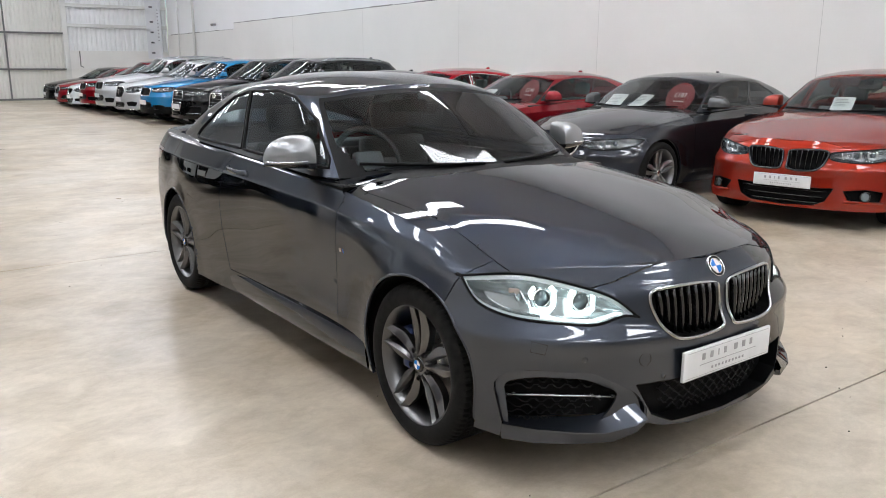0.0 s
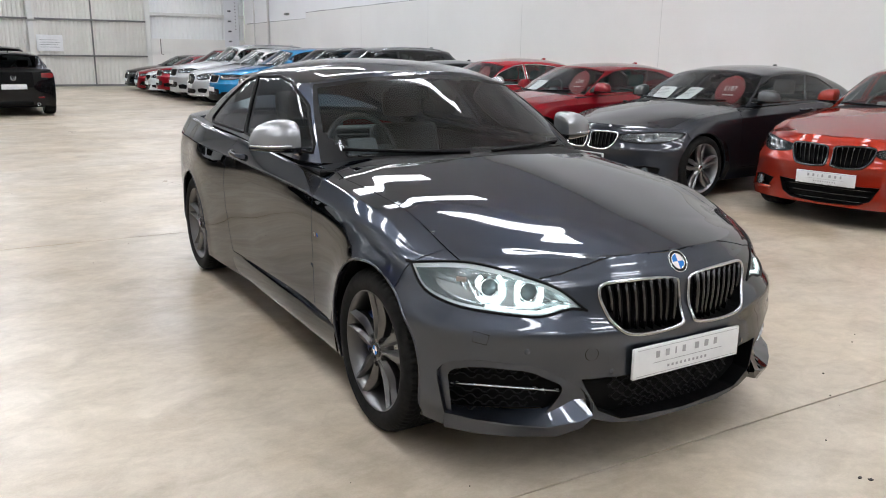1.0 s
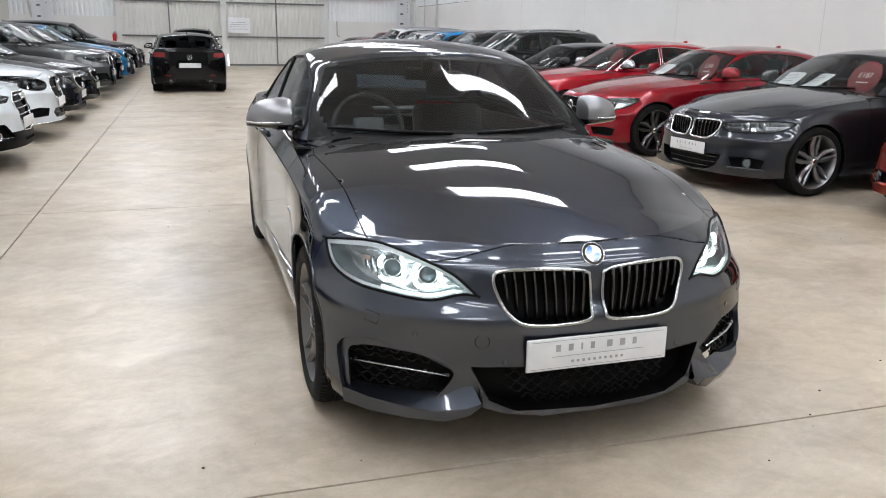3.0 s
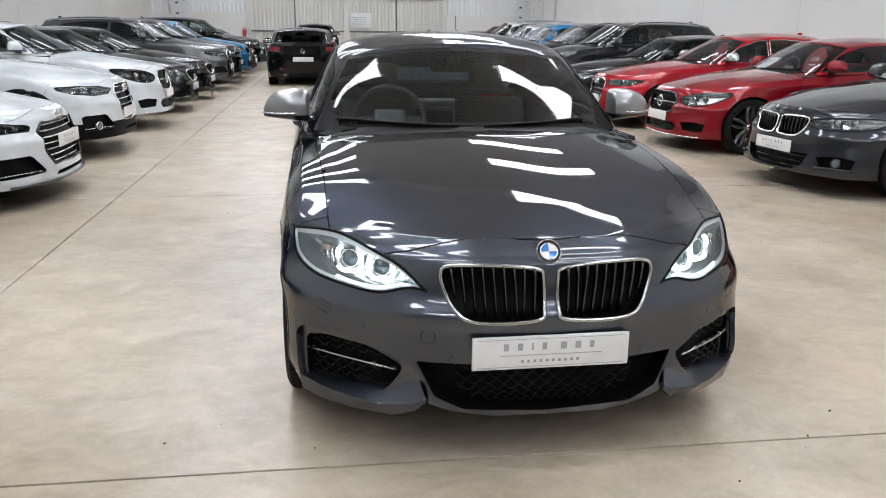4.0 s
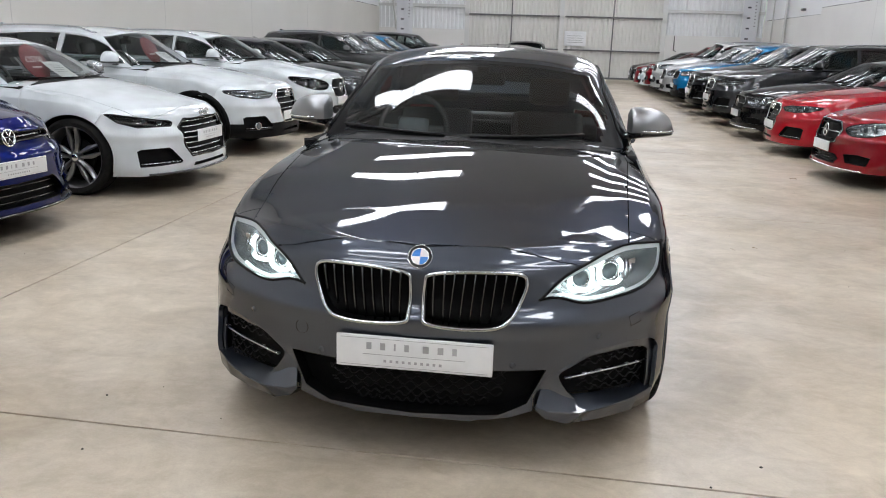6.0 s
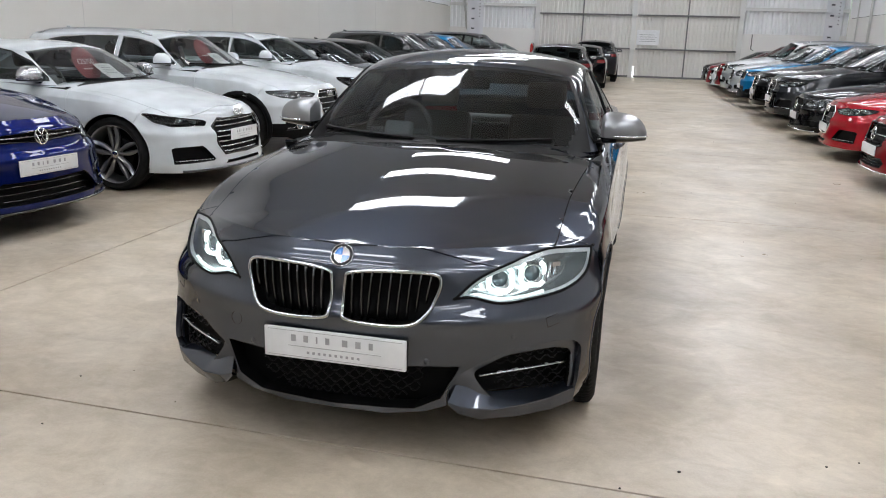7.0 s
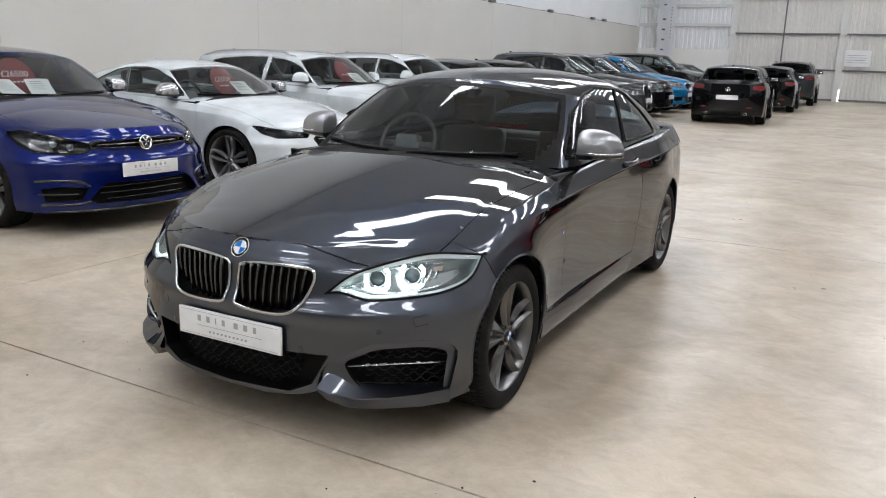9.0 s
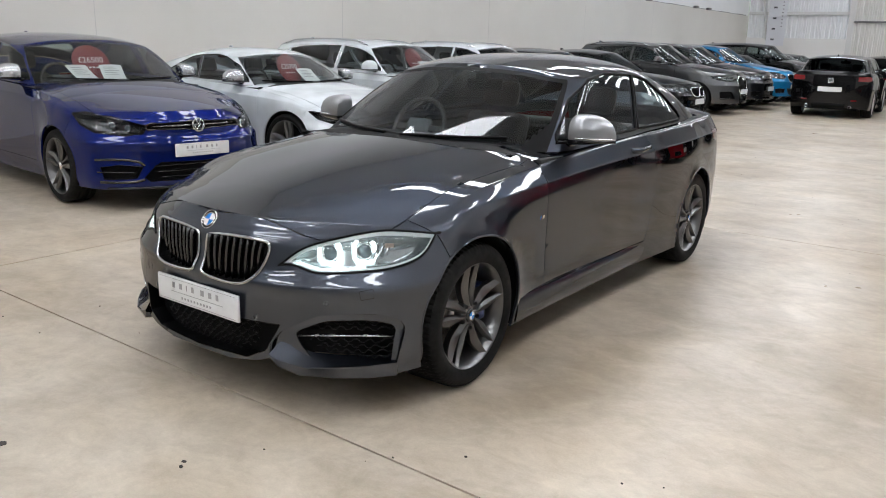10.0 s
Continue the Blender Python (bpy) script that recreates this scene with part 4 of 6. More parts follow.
                for k2 in (0, 1):
                    b.faces.new((p0[k2], p1[k2], p1[k2 + 1], p0[k2 + 1]))
            bmesh.ops.recalc_face_normals(b, faces=b.faces)
            part("lamp_frame", b, PALE, ln, "pale inner lamp frame")
            # facets of the side reflector
            for i in range(3):
                b = bmesh.new()
                x = 0.738 + i * 0.022
                pts = []
                for z in (0.628 + 0.008 * i, 0.655, 0.685):
                    p = on_lamp(x + (z - 0.66) * 0.2, z, 0.035)
                    pts.append((p.x * s, p.y, p.z))
                tube(b, pts, 0.008, 4, flat=(0.004, 0.010))
                part("reflector_facet", b, REFLECTOR, ln)
            p = on_lamp(0.79, 0.677, 0.03)
            b = bmesh.new()
            box(b, -0.018, -0.004, -0.009, 0.018, 0.004, 0.009, 0.004)
            o = part("side_reflector", b, AMBER, ln)
            o.matrix_local = Matrix.Translation((p.x * s, p.y, p.z)) @ Matrix.Rotation(radians(50 * s), 4, "Z")
    # grille, intakes
    gm = grille_mat or BLACK
    fm = frame_mat or CHROME

    def well(nm, region, mat, deep, both):
        """Dark back of an opening, and the duct that leads to it."""
        h = take(bm, R, (region,), 0.0, 0)
        if not h.faces:
            h.free()
            return
        for v in h.verts:
            v.co.y += deep
        w = take(bm, R, (region,), 0.0, 0.03, depth=(0, deep + 0.005, 0))
        wall = set()
        for q in w.faces:
            ys = [v.co.y for v in q.verts]
            if len(q.verts) == 4 and any(not e.smooth for e in q.edges) and max(ys) - min(ys) > deep * 0.9:
                wall.add(q)
        bmesh.ops.delete(w, geom=[q for q in w.faces if q not in wall], context="FACES")
        for nm2, x in ((nm, h), (nm.replace("back", "duct"), w)):
            if both:
                o = mirrored(x, False)
                part(nm2, o, mat, car)
                part(nm2, x, mat, car)
            else:
                part(nm2, mirrored(x), mat, car)

    well("grille_back", 3, BLACK, 0.055, style == "bmw")
    well("intake_back", 4, BLACK, 0.07, False)
    well("side_intake_back", 5, BLACK, 0.05, True)

    def outline_bar(pts2, mat, nm, rad, closed=True, off=0.006, flat=None, both=True, label=""):
        for s in (1, -1) if both else (1,):
            b = bmesh.new()
            pts = []
            for x, z in pts2:
                q = f((max(x, 0), -0.7, z))
                p = surface_at(tree, q.x, q.z)
                pts.append((s * (q.x if x >= 0 else -q.x), p.y - off, p.z))
            tube(b, pts, rad, 8 if hero else 6, closed, flat)
            part(nm, b, mat, car, label)

    if style == "bmw":
        o2 = [(p.x, p.z) for p in smooth_outline(P3(GRILLES["bmw"][0]), 6 if hero else 3)]
        outline_bar(o2, fm, "kidney_frame", 0.0070 if hero else 0.010, off=0.004, label="rounded kidney grille surround")
        xs = np.linspace(0.055, 0.32, 9 if hero else 7)
        for x in xs:
            top = 0.680 if x < 0.3 else 0.675
            bot = float(np.interp(x, [0.03, 0.16, 0.262, 0.326, 0.35], [0.52, 0.51, 0.522, 0.592, 0.66]))
            for s in (1, -1):
                b = bmesh.new()
                pts = []
                for t in np.linspace(0, 1, 6):
                    q = f((x - 0.014 * (1 - t) * (x > 0.1), -0.7, bot + (top - bot) * t))
                    p = surface_at(tree, q.x, q.z)
                    pts.append((s * q.x, max(-5, float(np.interp(q.x, [0.05 * kx, 0.33 * kx], [f((0, -0.745, 0.6)).y, f((0, -0.70, 0.6)).y]))) + 0.012 + 0.018 * (1 - math.sin(math.pi * (0.25 + 0.6 * t))), q.z))
                tube(b, pts, 0.0042, 6, flat=(0.016, 0.0036))
                part("grille_slat", b, gm, car)
    else:
        g = GRILLES[style][0]
        o2 = [(0.0 if x < 0 else x, z) for x, z in g]
        outline_bar(o2, fm, "grille_frame", 0.010, closed=False, off=0.004)
        zs = [p[1] for p in g]
        z0, z1 = min(zs), max(zs)
        nb = {"tt": 7, "audi": 6, "merc": 3, "vw": 1, "suv": 4}[style]
        xmax = lambda z: float(np.interp(z, [z0, (z0 + z1) / 2, z1], [max(g[-2][0], 0.2), max(p[0] for p in g) * 0.9, g[1][0]]))
        for i in range(nb):
            z = z0 + (z1 - z0) * (i + 0.5) / nb
            outline_bar([(xmax(z) * t, z) for t in np.linspace(0, 1, 5)], SATIN if style in ("merc", "vw") and i == nb // 2 else gm, "grille_bar", 0.007, False, -0.02)
        em = f((0, -0.7, {"tt": 0.70, "audi": 0.655, "merc": 0.585, "vw": 0.652, "suv": 0.63}[style]))
        pe = surface_at(tree, 0.001, em.z)
        kind = {"tt": "rings", "audi": "rings", "merc": "star", "vw": "vee", "suv": "none"}[style]
        if kind != "none":
            ring_badge(car, (0, pe.y - 0.006, em.z), (0, -1, 0.12), {"rings": 0.045, "star": 0.075, "vee": 0.06}[kind], kind)
    if hero:
        # recessed frame, duct and splitter blade of each side intake
        dv = Vector((-0.45, 0.89, 0)).normalized()
        run = np.linspace(0, 1, len(INTAKE_RIM))
        along = np.linspace(0, 1, 61)
        rim_pts, hole_pts = hermite(run, INTAKE_RIM, along), hermite(run, INTAKE_HOLE, along)

        def on_bumper(p):
            hit = tree.ray_cast(Vector(p) - dv * 0.8, dv)
            return hit[0] if hit[0] and (hit[0] - Vector(p)).length < 0.1 else Vector(p)

        blade_rows = [np.array([np.interp(np.linspace(0, 1, 31), np.linspace(0, 1, len(BLADE)), [q[j][c] for q in BLADE]) for c in range(3)]).T for j in range(3)]
        for s in (1, -1):
            b, duct = bmesh.new(), bmesh.new()
            rows, walls = [], []
            for p, q in zip(rim_pts, hole_pts):
                o, h = on_bumper(p), on_bumper(q)
                line = (o, o.lerp(h, 0.05) + dv * 0.003, o.lerp(h, 0.12) + dv * 0.022, o.lerp(h, 0.8) + dv * 0.028, h + dv * 0.032, h + dv * 0.042)
                rows.append([b.verts.new((s * v.x, v.y, v.z)) for v in line])
                walls.append([duct.verts.new((s * v.x, v.y, v.z)) for v in (h + dv * 0.041, h + dv * 0.085)])
            for i in range(60):
                for j in range(5):
                    b.faces.new((rows[i][j], rows[i + 1][j], rows[i + 1][j + 1], rows[i][j + 1]))
                duct.faces.new((walls[i][0], walls[i + 1][0], walls[i + 1][1], walls[i][1]))
            mid = duct.verts.new(sum((w[1].co for w in walls), Vector()) / 61)
            for i in range(61):
                duct.faces.new((walls[i][1], walls[(i + 1) % 61][1], mid))
            for x in (b, duct):
                bmesh.ops.recalc_face_normals(x, faces=x.faces)
            part("intake_frame", b, colour, car, sharp=30)
            part("intake_duct", duct, BLACK, car)
            b = bmesh.new()
            rows = []
            for sh, tp, lo in zip(*blade_rows):
                sh, tp, lo = Vector(sh), Vector(tp), Vector(lo)
                line = (sh, tp.lerp(sh, 0.1), tp.lerp(sh, 0.03) + Vector((0, 0, 0.0005)), tp.lerp(lo, 0.08), lo, lo + dv * 0.012 - Vector((0, 0, 0.002)), lo + dv * 0.10)
                rows.append([b.verts.new((s * v.x, v.y, v.z)) for v in line])
            for i in range(30):
                for j in range(6):
                    b.faces.new((rows[i][j], rows[i + 1][j], rows[i + 1][j + 1], rows[i][j + 1]))
            b.faces.new(rows[0])
            bmesh.ops.recalc_face_normals(b, faces=b.faces)
            part("splitter_blade", b, colour, car, "painted splitter blade under the intake", sharp=25)
        # silver blade and honeycomb mesh in the side intakes, mesh in the middle one
        for s in (1, -1):
            b = bmesh.new()
            tube(b, [(s * x, y + 0.026, z) for x, y, z in ((0.785, -0.455, 0.335), (0.74, -0.52, 0.343), (0.66, -0.595, 0.346), (0.57, -0.655, 0.342), (0.495, -0.695, 0.334))], 0.006, 8, flat=(0.0042, 0.009))
            part("intake_blade", b, SATIN, car, "satin silver intake blade")
            b = bmesh.new()
            for i, z in enumerate((0.25, 0.272, 0.294, 0.316, 0.366, 0.388)):
                x0 = float(np.interp(z, [0.225, 0.275, 0.338, 0.41], [0.72, 0.56, 0.49, 0.59]))
                pts = []
                for j in range(25):
                    x = x0 + (0.785 - x0) * j / 24
                    y = float(np.interp(x, [0.47, 0.585, 0.735, 0.80], [-0.715, -0.655, -0.55, -0.44]))
                    pts.append((s * x, y + 0.066, z + 0.006 * (1 if (j + i) % 4 < 2 else -1)))
                tube(b, pts, 0.0024, 5)
            part("intake_mesh", b, MESH, car)
        b = bmesh.new()
        for i in range(7):
            z = 0.225 + i * 0.021
            xm = float(np.interp(z, [0.212, 0.226, 0.268, 0.37], [0.16, 0.26, 0.34, 0.36])) - 0.05
            pts = []
            for j in range(49):
                x = -xm + 2 * xm * j / 48
                pts.append((x, -0.712 + 0.20 * x * x, z + 0.006 * (1 if (j + 2 * i) % 4 < 2 else -1)))
            tube(b, pts, 0.0027, 5)
        part("intake_mesh", b, MESH, car)
        # bumper sensors, towing eye cover and lamp washer cover
        for s in (1, -1):
            for x, z in ((0.322, 0.388), (0.60, 0.475)):
                p = surface_at(tree, x, z)
                b = bmesh.new()
                lathe(b, [(0.0005, 0.0015), (0.010, 0.0012), (0.0125, -0.002)], 20, "z")
                o = part("parking_sensor", b, colour, car)
                o.matrix_local = Matrix.Translation((s * x, p.y, z)) @ Vector((s * (0.15 if x < 0.5 else 0.6), -1, 0)).to_track_quat("Z", "Y").to_matrix().to_4x4()
        p = surface_at(tree, 0.396, 0.458)
        b = bmesh.new()
        lathe(b, [(0.022, 0.0), (0.0235, 0.001), (0.025, 0.0)], 28, "z")
        o = part("towing_eye_cover", b, BLACK, car)
        o.matrix_local = Matrix.Translation((-0.396, p.y, 0.458)) @ Vector((-0.25, -1, 0.02)).to_track_quat("Z", "Y").to_matrix().to_4x4()
        for s in (1, -1):
            b = bmesh.new()
            pts = []
            for x, z in ((0.70, 0.525), (0.76, 0.535), (0.765, 0.50), (0.71, 0.492)):
                hit = tree.ray_cast(Vector((x, -0.55, z)) - Vector((-0.5, 0.85, 0)) * 1.5, Vector((-0.5, 0.85, 0)))
                if hit[0]:
                    pts.append((s * hit[0].x, hit[0].y, hit[0].z))
            if len(pts) == 4:
                tube(b, pts, 0.0016, 5, True)
                part("lamp_washer_cover", b, BLACK, car)
            # badge on the wing
            p = tree.ray_cast(Vector((2, 0.55, 0.665)), Vector((-1, 0, 0)))[0]
            for i, mt in enumerate((BADGE_BLUE, RED_LENS, CHROME, CHROME)):
                b = bmesh.new()
                box(b, p.x - 0.001, 0.525 + i * 0.010, 0.657, p.x + 0.002, 0.531 + i * 0.010, 0.673)
                for v in b.verts:
                    v.co.y += (v.co.z - 0.655) * 0.4
                    v.co.x *= s
                bmesh.ops.recalc_face_normals(b, faces=b.faces)
                part("wing_badge", b, mt, car, smooth=False)
        # side skirts
        for s in (1, -1):
            b = bmesh.new()
            rows = []
            for y in np.linspace(0.37, 2.31, 24):
                e = min(1, (y - 0.37) / 0.1, (2.31 - y) / 0.1)
                rows.append([b.verts.new((s * (x + (0.004 * (1 - e) if x > 0.84 else 0)), y, z)) for x, z in ((0.83, 0.306), (0.8505, 0.302), (0.8575, 0.285), (0.8605, 0.262), (0.855, 0.215), (0.85, 0.188), (0.842, 0.176), (0.80, 0.172))])
            for i in range(23):
                for j in range(7):
                    b.faces.new((rows[i][j], rows[i + 1][j], rows[i + 1][j + 1], rows[i][j + 1]))
            bmesh.ops.recalc_face_normals(b, faces=b.faces)
            part("side_skirt", b, colour, car, sharp=35)
    else:
        if style in ("tt", "bmw", "audi"):
            low = ((0.49, -0.70, 0.295), (0.62, -0.61, 0.291), (0.765, -0.505, 0.288)) if style in ("tt", "audi") else ((0.52, -0.70, 0.268), (0.64, -0.62, 0.262), (0.77, -0.505, 0.258))
            for s in (1, -1):
                b = bmesh.new()
                pts = [f(p) for p in low]
                tube(b, [(s * p.x, p.y, p.z) for p in pts], 0.008, 8, flat=(0.006, 0.012) if style != "bmw" else (0.014, 0.024))
                part("intake_blade", b, colour if style == "bmw" else SATIN, car)
        if style == "vw" and fine:
            outline_bar([(0.79, 0.405), (0.70, 0.412), (0.60, 0.408), (0.53, 0.395), (0.49, 0.365)], GLOSS, "intake_fin", 0.011, False, 0.004, (0.012, 0.009))
            outline_bar([(0.79, 0.315), (0.68, 0.318), (0.57, 0.316)], GLOSS, "intake_fin", 0.007, False, 0.004)
            outline_bar([(0.78, 0.243), (0.66, 0.240), (0.56, 0.246), (0.50, 0.262)], GLOSS, "intake_fin", 0.011, False, 0.004, (0.012, 0.009))
        if style in ("tt", "merc", "vw"):
            b = bmesh.new()
            pts = []
            for t in np.linspace(-1, 1, 17):
                q = f((0.74 * abs(t), -0.7, 0.198))
                p = surface_at(tree, q.x, q.z)
                pts.append((math.copysign(q.x, t), p.y - 0.004, q.z))
            tube(b, pts, 0.01, 8, flat=(0.010, 0.022))
            part("front_splitter", b, CHROME if style == "merc" else GLOSS, car)
        zi = [q[1] for q in MID_INTAKES[style]]
        xi = max(q[0] for q in MID_INTAKES[style]) * 0.86
        if max(zi) - min(zi) > 0.08:
            for i in range(3):
                z = min(zi) + (max(zi) - min(zi)) * (i + 0.7) / 3.4
                outline_bar([(xi * t * (0.86 + 0.1 * i), z) for t in np.linspace(0, 1, 4)], GLOSS, "intake_bar", 0.005, False, -0.022)
    # number plate
    z = f((0, 0, plate_z)).z
    p = surface_at(tree, 0.12, z)
    plate_part(car, (0, min(surface_at(tree, 0.2, z - 0.03).y, surface_at(tree, 0.02, z + 0.045).y, p.y) - 0.012, z), (0, -1, 0), bars)
    # lower valance and floor pan, arch liners
    b = bmesh.new()
    box(b, -0.60 * kx, D["nose"] + 0.36, D["sill"] + 0.01, 0.68 * kx, D["tail"] - 0.2, D["sill"] + 0.06, 0.02)
    part("floor_pan", b, BLACK, car)
    for s in (1, -1):
        for ya in (0, D["wb"]):
            b = bmesh.new()
            ra = D["arch"] + 0.004
            xo, xi = s * (0.855 * kx), s * 0.55 * kx
            arc = [(ya + ra * math.cos(a), D["wheel"] + ra * math.sin(a)) for a in np.linspace(-0.35, math.pi + 0.35, 20)]
            out = [b.verts.new((xo, y, zz)) for y, zz in arc]
            inn = [b.verts.new((xi, y, zz)) for y, zz in arc]
            for i in range(19):
                b.faces.new((out[i], out[i + 1], inn[i + 1], inn[i]))
            b.faces.new(inn)
            part("arch_liner", b, BLACK, car)
    if hero or fine:
        for ya in (0, D["wb"]):
            pts = []
            for a in np.linspace(-0.30, math.pi + 0.30, 49):
                y, zz = ya + (D["arch"] + 0.003) * math.cos(a), D["wheel"] + (D["arch"] + 0.003) * math.sin(a)
                hit = tree.ray_cast(Vector((2, y, zz)), Vector((-1, 0, 0)))
                if hit[0] and hit[0].x > 0.7:
                    pts.append(hit[0])
            for s in (1, -1):
                b = bmesh.new()
                tube(b, [(s * (p.x - 0.003), p.y, p.z) for p in pts], 0.006, 8)
                part("arch_lip", b, colour, car)
    if cladding:
        for s in (1, -1):
            for ya in (0, D["wb"]):
                b = bmesh.new()
                tube(b, [(s * (0.885 * kx), ya + (D["arch"] + 0.025) * math.cos(a), D["wheel"] + (D["arch"] + 0.025) * math.sin(a)) for a in np.linspace(-0.3, math.pi + 0.3, 18)], 0.03, 6, flat=(0.035, 0.02))
                part("arch_cladding", b, BLACK, car)
            b = bmesh.new()
            box(b, s * 0.80 * kx, 0.40, D["sill"], s * 0.885 * kx, D["wb"] - 0.4, D["sill"] + 0.13, 0.02)
            part("sill_cladding", b, BLACK, car)
    # cabin
    Cc = base_cabin()
    usc = [max(2, round(n * k)) for n in (10, 10, 4, 10, 12, 12, 10, 8, 8)]
    vc = np.unique(np.concatenate([[0, 0.03], np.linspace(0.06, 0.94, max(6, round(16 * k))), [0.965, 1.0]]))
    Gc, nb2, tt, ts = half_sheet(Cc, np.array([0, 0.5, 1.0]), vc, usc, roof_line, no_relief, [0.02, 0.06] + list(np.linspace(0.12, 1, round(16 * k))), 2.4)
    Gc = relax(Gc, len(vc) - 1, 26 if hero else 8)
    cm, Q, cv = sheet_to_bm(Gc)
    i_ws = sum(usc[:2])
    i_bl = sum(usc[:7])
    cm.faces.ensure_lookup_table()
    ncol = Gc.shape[1] - 1
    for i, q in enumerate(cm.faces):
        r, c = divmod(i, ncol)
        if r < len(vc) - 2 and c < i_ws:
            q[Q] = 9 if hero and (r <= 1 or c >= i_ws - 2 - max(0, 11 - r) // 2 or r >= len(vc) - 4) else 1
        elif 0 < r < len(vc) - 2 and c >= i_bl:
            q[Q] = 2
    bmesh.ops.remove_doubles(cm, verts=[v for v in cm.verts if v.co.x < 0.02], dist=2e-5)
    for i, wpoly in enumerate(WINDOWS[body]):
        knife(cm, Q, [(0, y, zz) for y, zz in wpoly], (-1, 0, 0), 3 + i, lambda c: c.x > 0.45)
    for v in cm.verts:
        v.co = f(v.co)
    cm.normal_update()
    ctree = BVHTree.FromBMesh(cm)
    h = mirrored(take(cm, Q, (0,), 0.0, 0.02))
    smooth_all(h)
    part("cabin_shell", h, colour, car)
    for nm, reg, gmat in (("windscreen", 1, GLASS_CLEAR if fine else (GLASS if hero else GLASS_PARKED)), ("rear_window", 2, GLASS)):
        h = mirrored(take(cm, Q, (reg,), 0.001, 0))
        smooth_all(h)
        w = part(nm, h, gmat, car)
        w.visible_shadow = False
    if hero:
        h = mirrored(take(cm, Q, (9,), 0.0, 0))
        smooth_all(h)
        part("windscreen_border", h, BLACK, car, "black printed border of the windscreen")
    for i in range(len(WINDOWS[body])):
        h = take(cm, Q, (3 + i,), 0.001, 0)
        o = mirrored(h, False)
        smooth_all(h), smooth_all(o)
        for x in (h, o):
            w = part("side_window", x, GLASS_DARK if i else GLASS, car)
            w.visible_shadow = False
        # dark rubber line round each pane
        pts = []
        for y, zz in wpoly_points(WINDOWS[body][i]):
            q = f((0.7, y, zz))
            hit = ctree.ray_cast(Vector((2, q.y, q.z)), Vector((-1, 0, 0)))
            if hit[0]:
                pts.append(hit[0])
        if len(pts) > 6:
            for s in (1, -1):
                b = bmesh.new()
                tube(b, [(s * (p.x + 0.001), p.y, p.z) for p in pts], 0.009 if hero else 0.006, 6, True)
                part("window_trim", b, frame_mat if (frame_mat and not hero) else (BLACK if hero else GLOSS), car)
    # black band at the foot of the windscreen and wipers
    for s, x0, x1 in ((1, 0.02, 0.55), (-1, 0.10, 0.64)):
        b = bmesh.new()
        pts = []
        for t in np.linspace(0, 1, 7):
            q = f((abs(s * (x0 + (x1 - x0) * t)), 0.5, 0.955))
            xx = (x0 + (x1 - x0) * t) * kx
            hit = ctree.ray_cast(Vector((xx, -2, f((0, 0, 0.985 + 0.012 * t)).z)), Vector((0, 1, 0)))
            y = hit[0].y if hit[0] else q.y
            pts.append((s * xx if s > 0 else -xx, y - 0.012, f((0, 0, 0.985 + 0.012 * t)).z))
        tube(b, pts, 0.008, 6, flat=(0.008, 0.012))
        part("wiper", b, BLACK, car)
    # inside
    yw, zb = D["cowl"], D["belt"]
    b = bmesh.new()
    box(b, -0.77 * kx, yw + 0.10, zb - 0.32, 0.77 * kx, yw + 0.62, zb - 0.03, 0.05)
    part("dashboard", b, TRIM, car)
    for s in (1, -1):
        b = bmesh.new()
        box(b, s * 0.755 * kx, yw + 0.12, D["sill"] + 0.08, s * 0.80 * kx, D["back"] - 0.25, zb - 0.035, 0.01)
        bmesh.ops.recalc_face_normals(b, faces=b.faces)
        part("door_card", b, TRIM, car)
    if fogs:
        for s in (1, -1):
            q = f((0.66, -0.6, 0.315))
            p = surface_at(tree, q.x, q.z)
            b = bmesh.new()
            lathe(b, [(0.0005, 0.004), (0.03, 0.006), (0.036, 0.002)], 20, "z")
            lamp = part("fog_lamp", b, PROJECTOR, car)
            lamp.matrix_local = Matrix.Translation((s * q.x, p.y + 0.004, q.z)) @ Vector((s * 0.55, -1, 0)).to_track_quat("Z", "Y").to_matrix().to_4x4()
            b = bmesh.new()
            lathe(b, [(0.035, -0.02), (0.036, 0.008), (0.042, 0.012), (0.047, 0.006), (0.047, -0.02)], 24, "z")
            part("fog_ring", b, CHROME if cladding else GLOSS, lamp)
    b = bmesh.new()
    box(b, -0.74 * kx, yw + 0.25, D["sill"] + 0.06, 0.74 * kx, D["back"] - 0.2, D["sill"] + 0.12)
    box(b, -0.70 * kx, D["back"] - 0.75, D["sill"] + 0.1, 0.70 * kx, D["back"] - 0.1, zb - 0.06, 0.03)
    part("cabin_floor", b, TRIM, car)
    if seats:
        for s in (1, -1):
            seat(car, s * 0.36 * kx, yw + 1.15, zb - 0.62, LEATHER)
        b = bmesh.new()
        box(b, -0.6 * kx, yw + 1.95, zb - 0.55, 0.6 * kx, yw + 2.2, zb - 0.02, 0.05)
        part("rear_bench", b, LEATHER, car)
        c = Vector((-0.36 * kx, yw + 0.66, zb - 0.01))
        b = bmesh.new()
        tube(b, [(0.185 * math.cos(a), 0, 0.185 * math.sin(a)) for a in np.linspace(0, 2 * math.pi, 28, endpoint=False)], 0.015, 8, True)
        box(b, -0.17, -0.01, -0.02, 0.17, 0.015, 0.02, 0.008)
        st = part("steering_wheel", b, LEATHER, car)
        st.matrix_local = Matrix.Translation(c) @ Matrix.Rotation(radians(-24), 4, "X")
        b = bmesh.new()
        box(b, -0.085, -0.03, -0.075, 0.085, 0.03, 0.06, 0.03)
        part("airbag_cover", b, GREY_TRIM, st)
        q = f((0, 1.17, 1.27))
        b = bmesh.new()
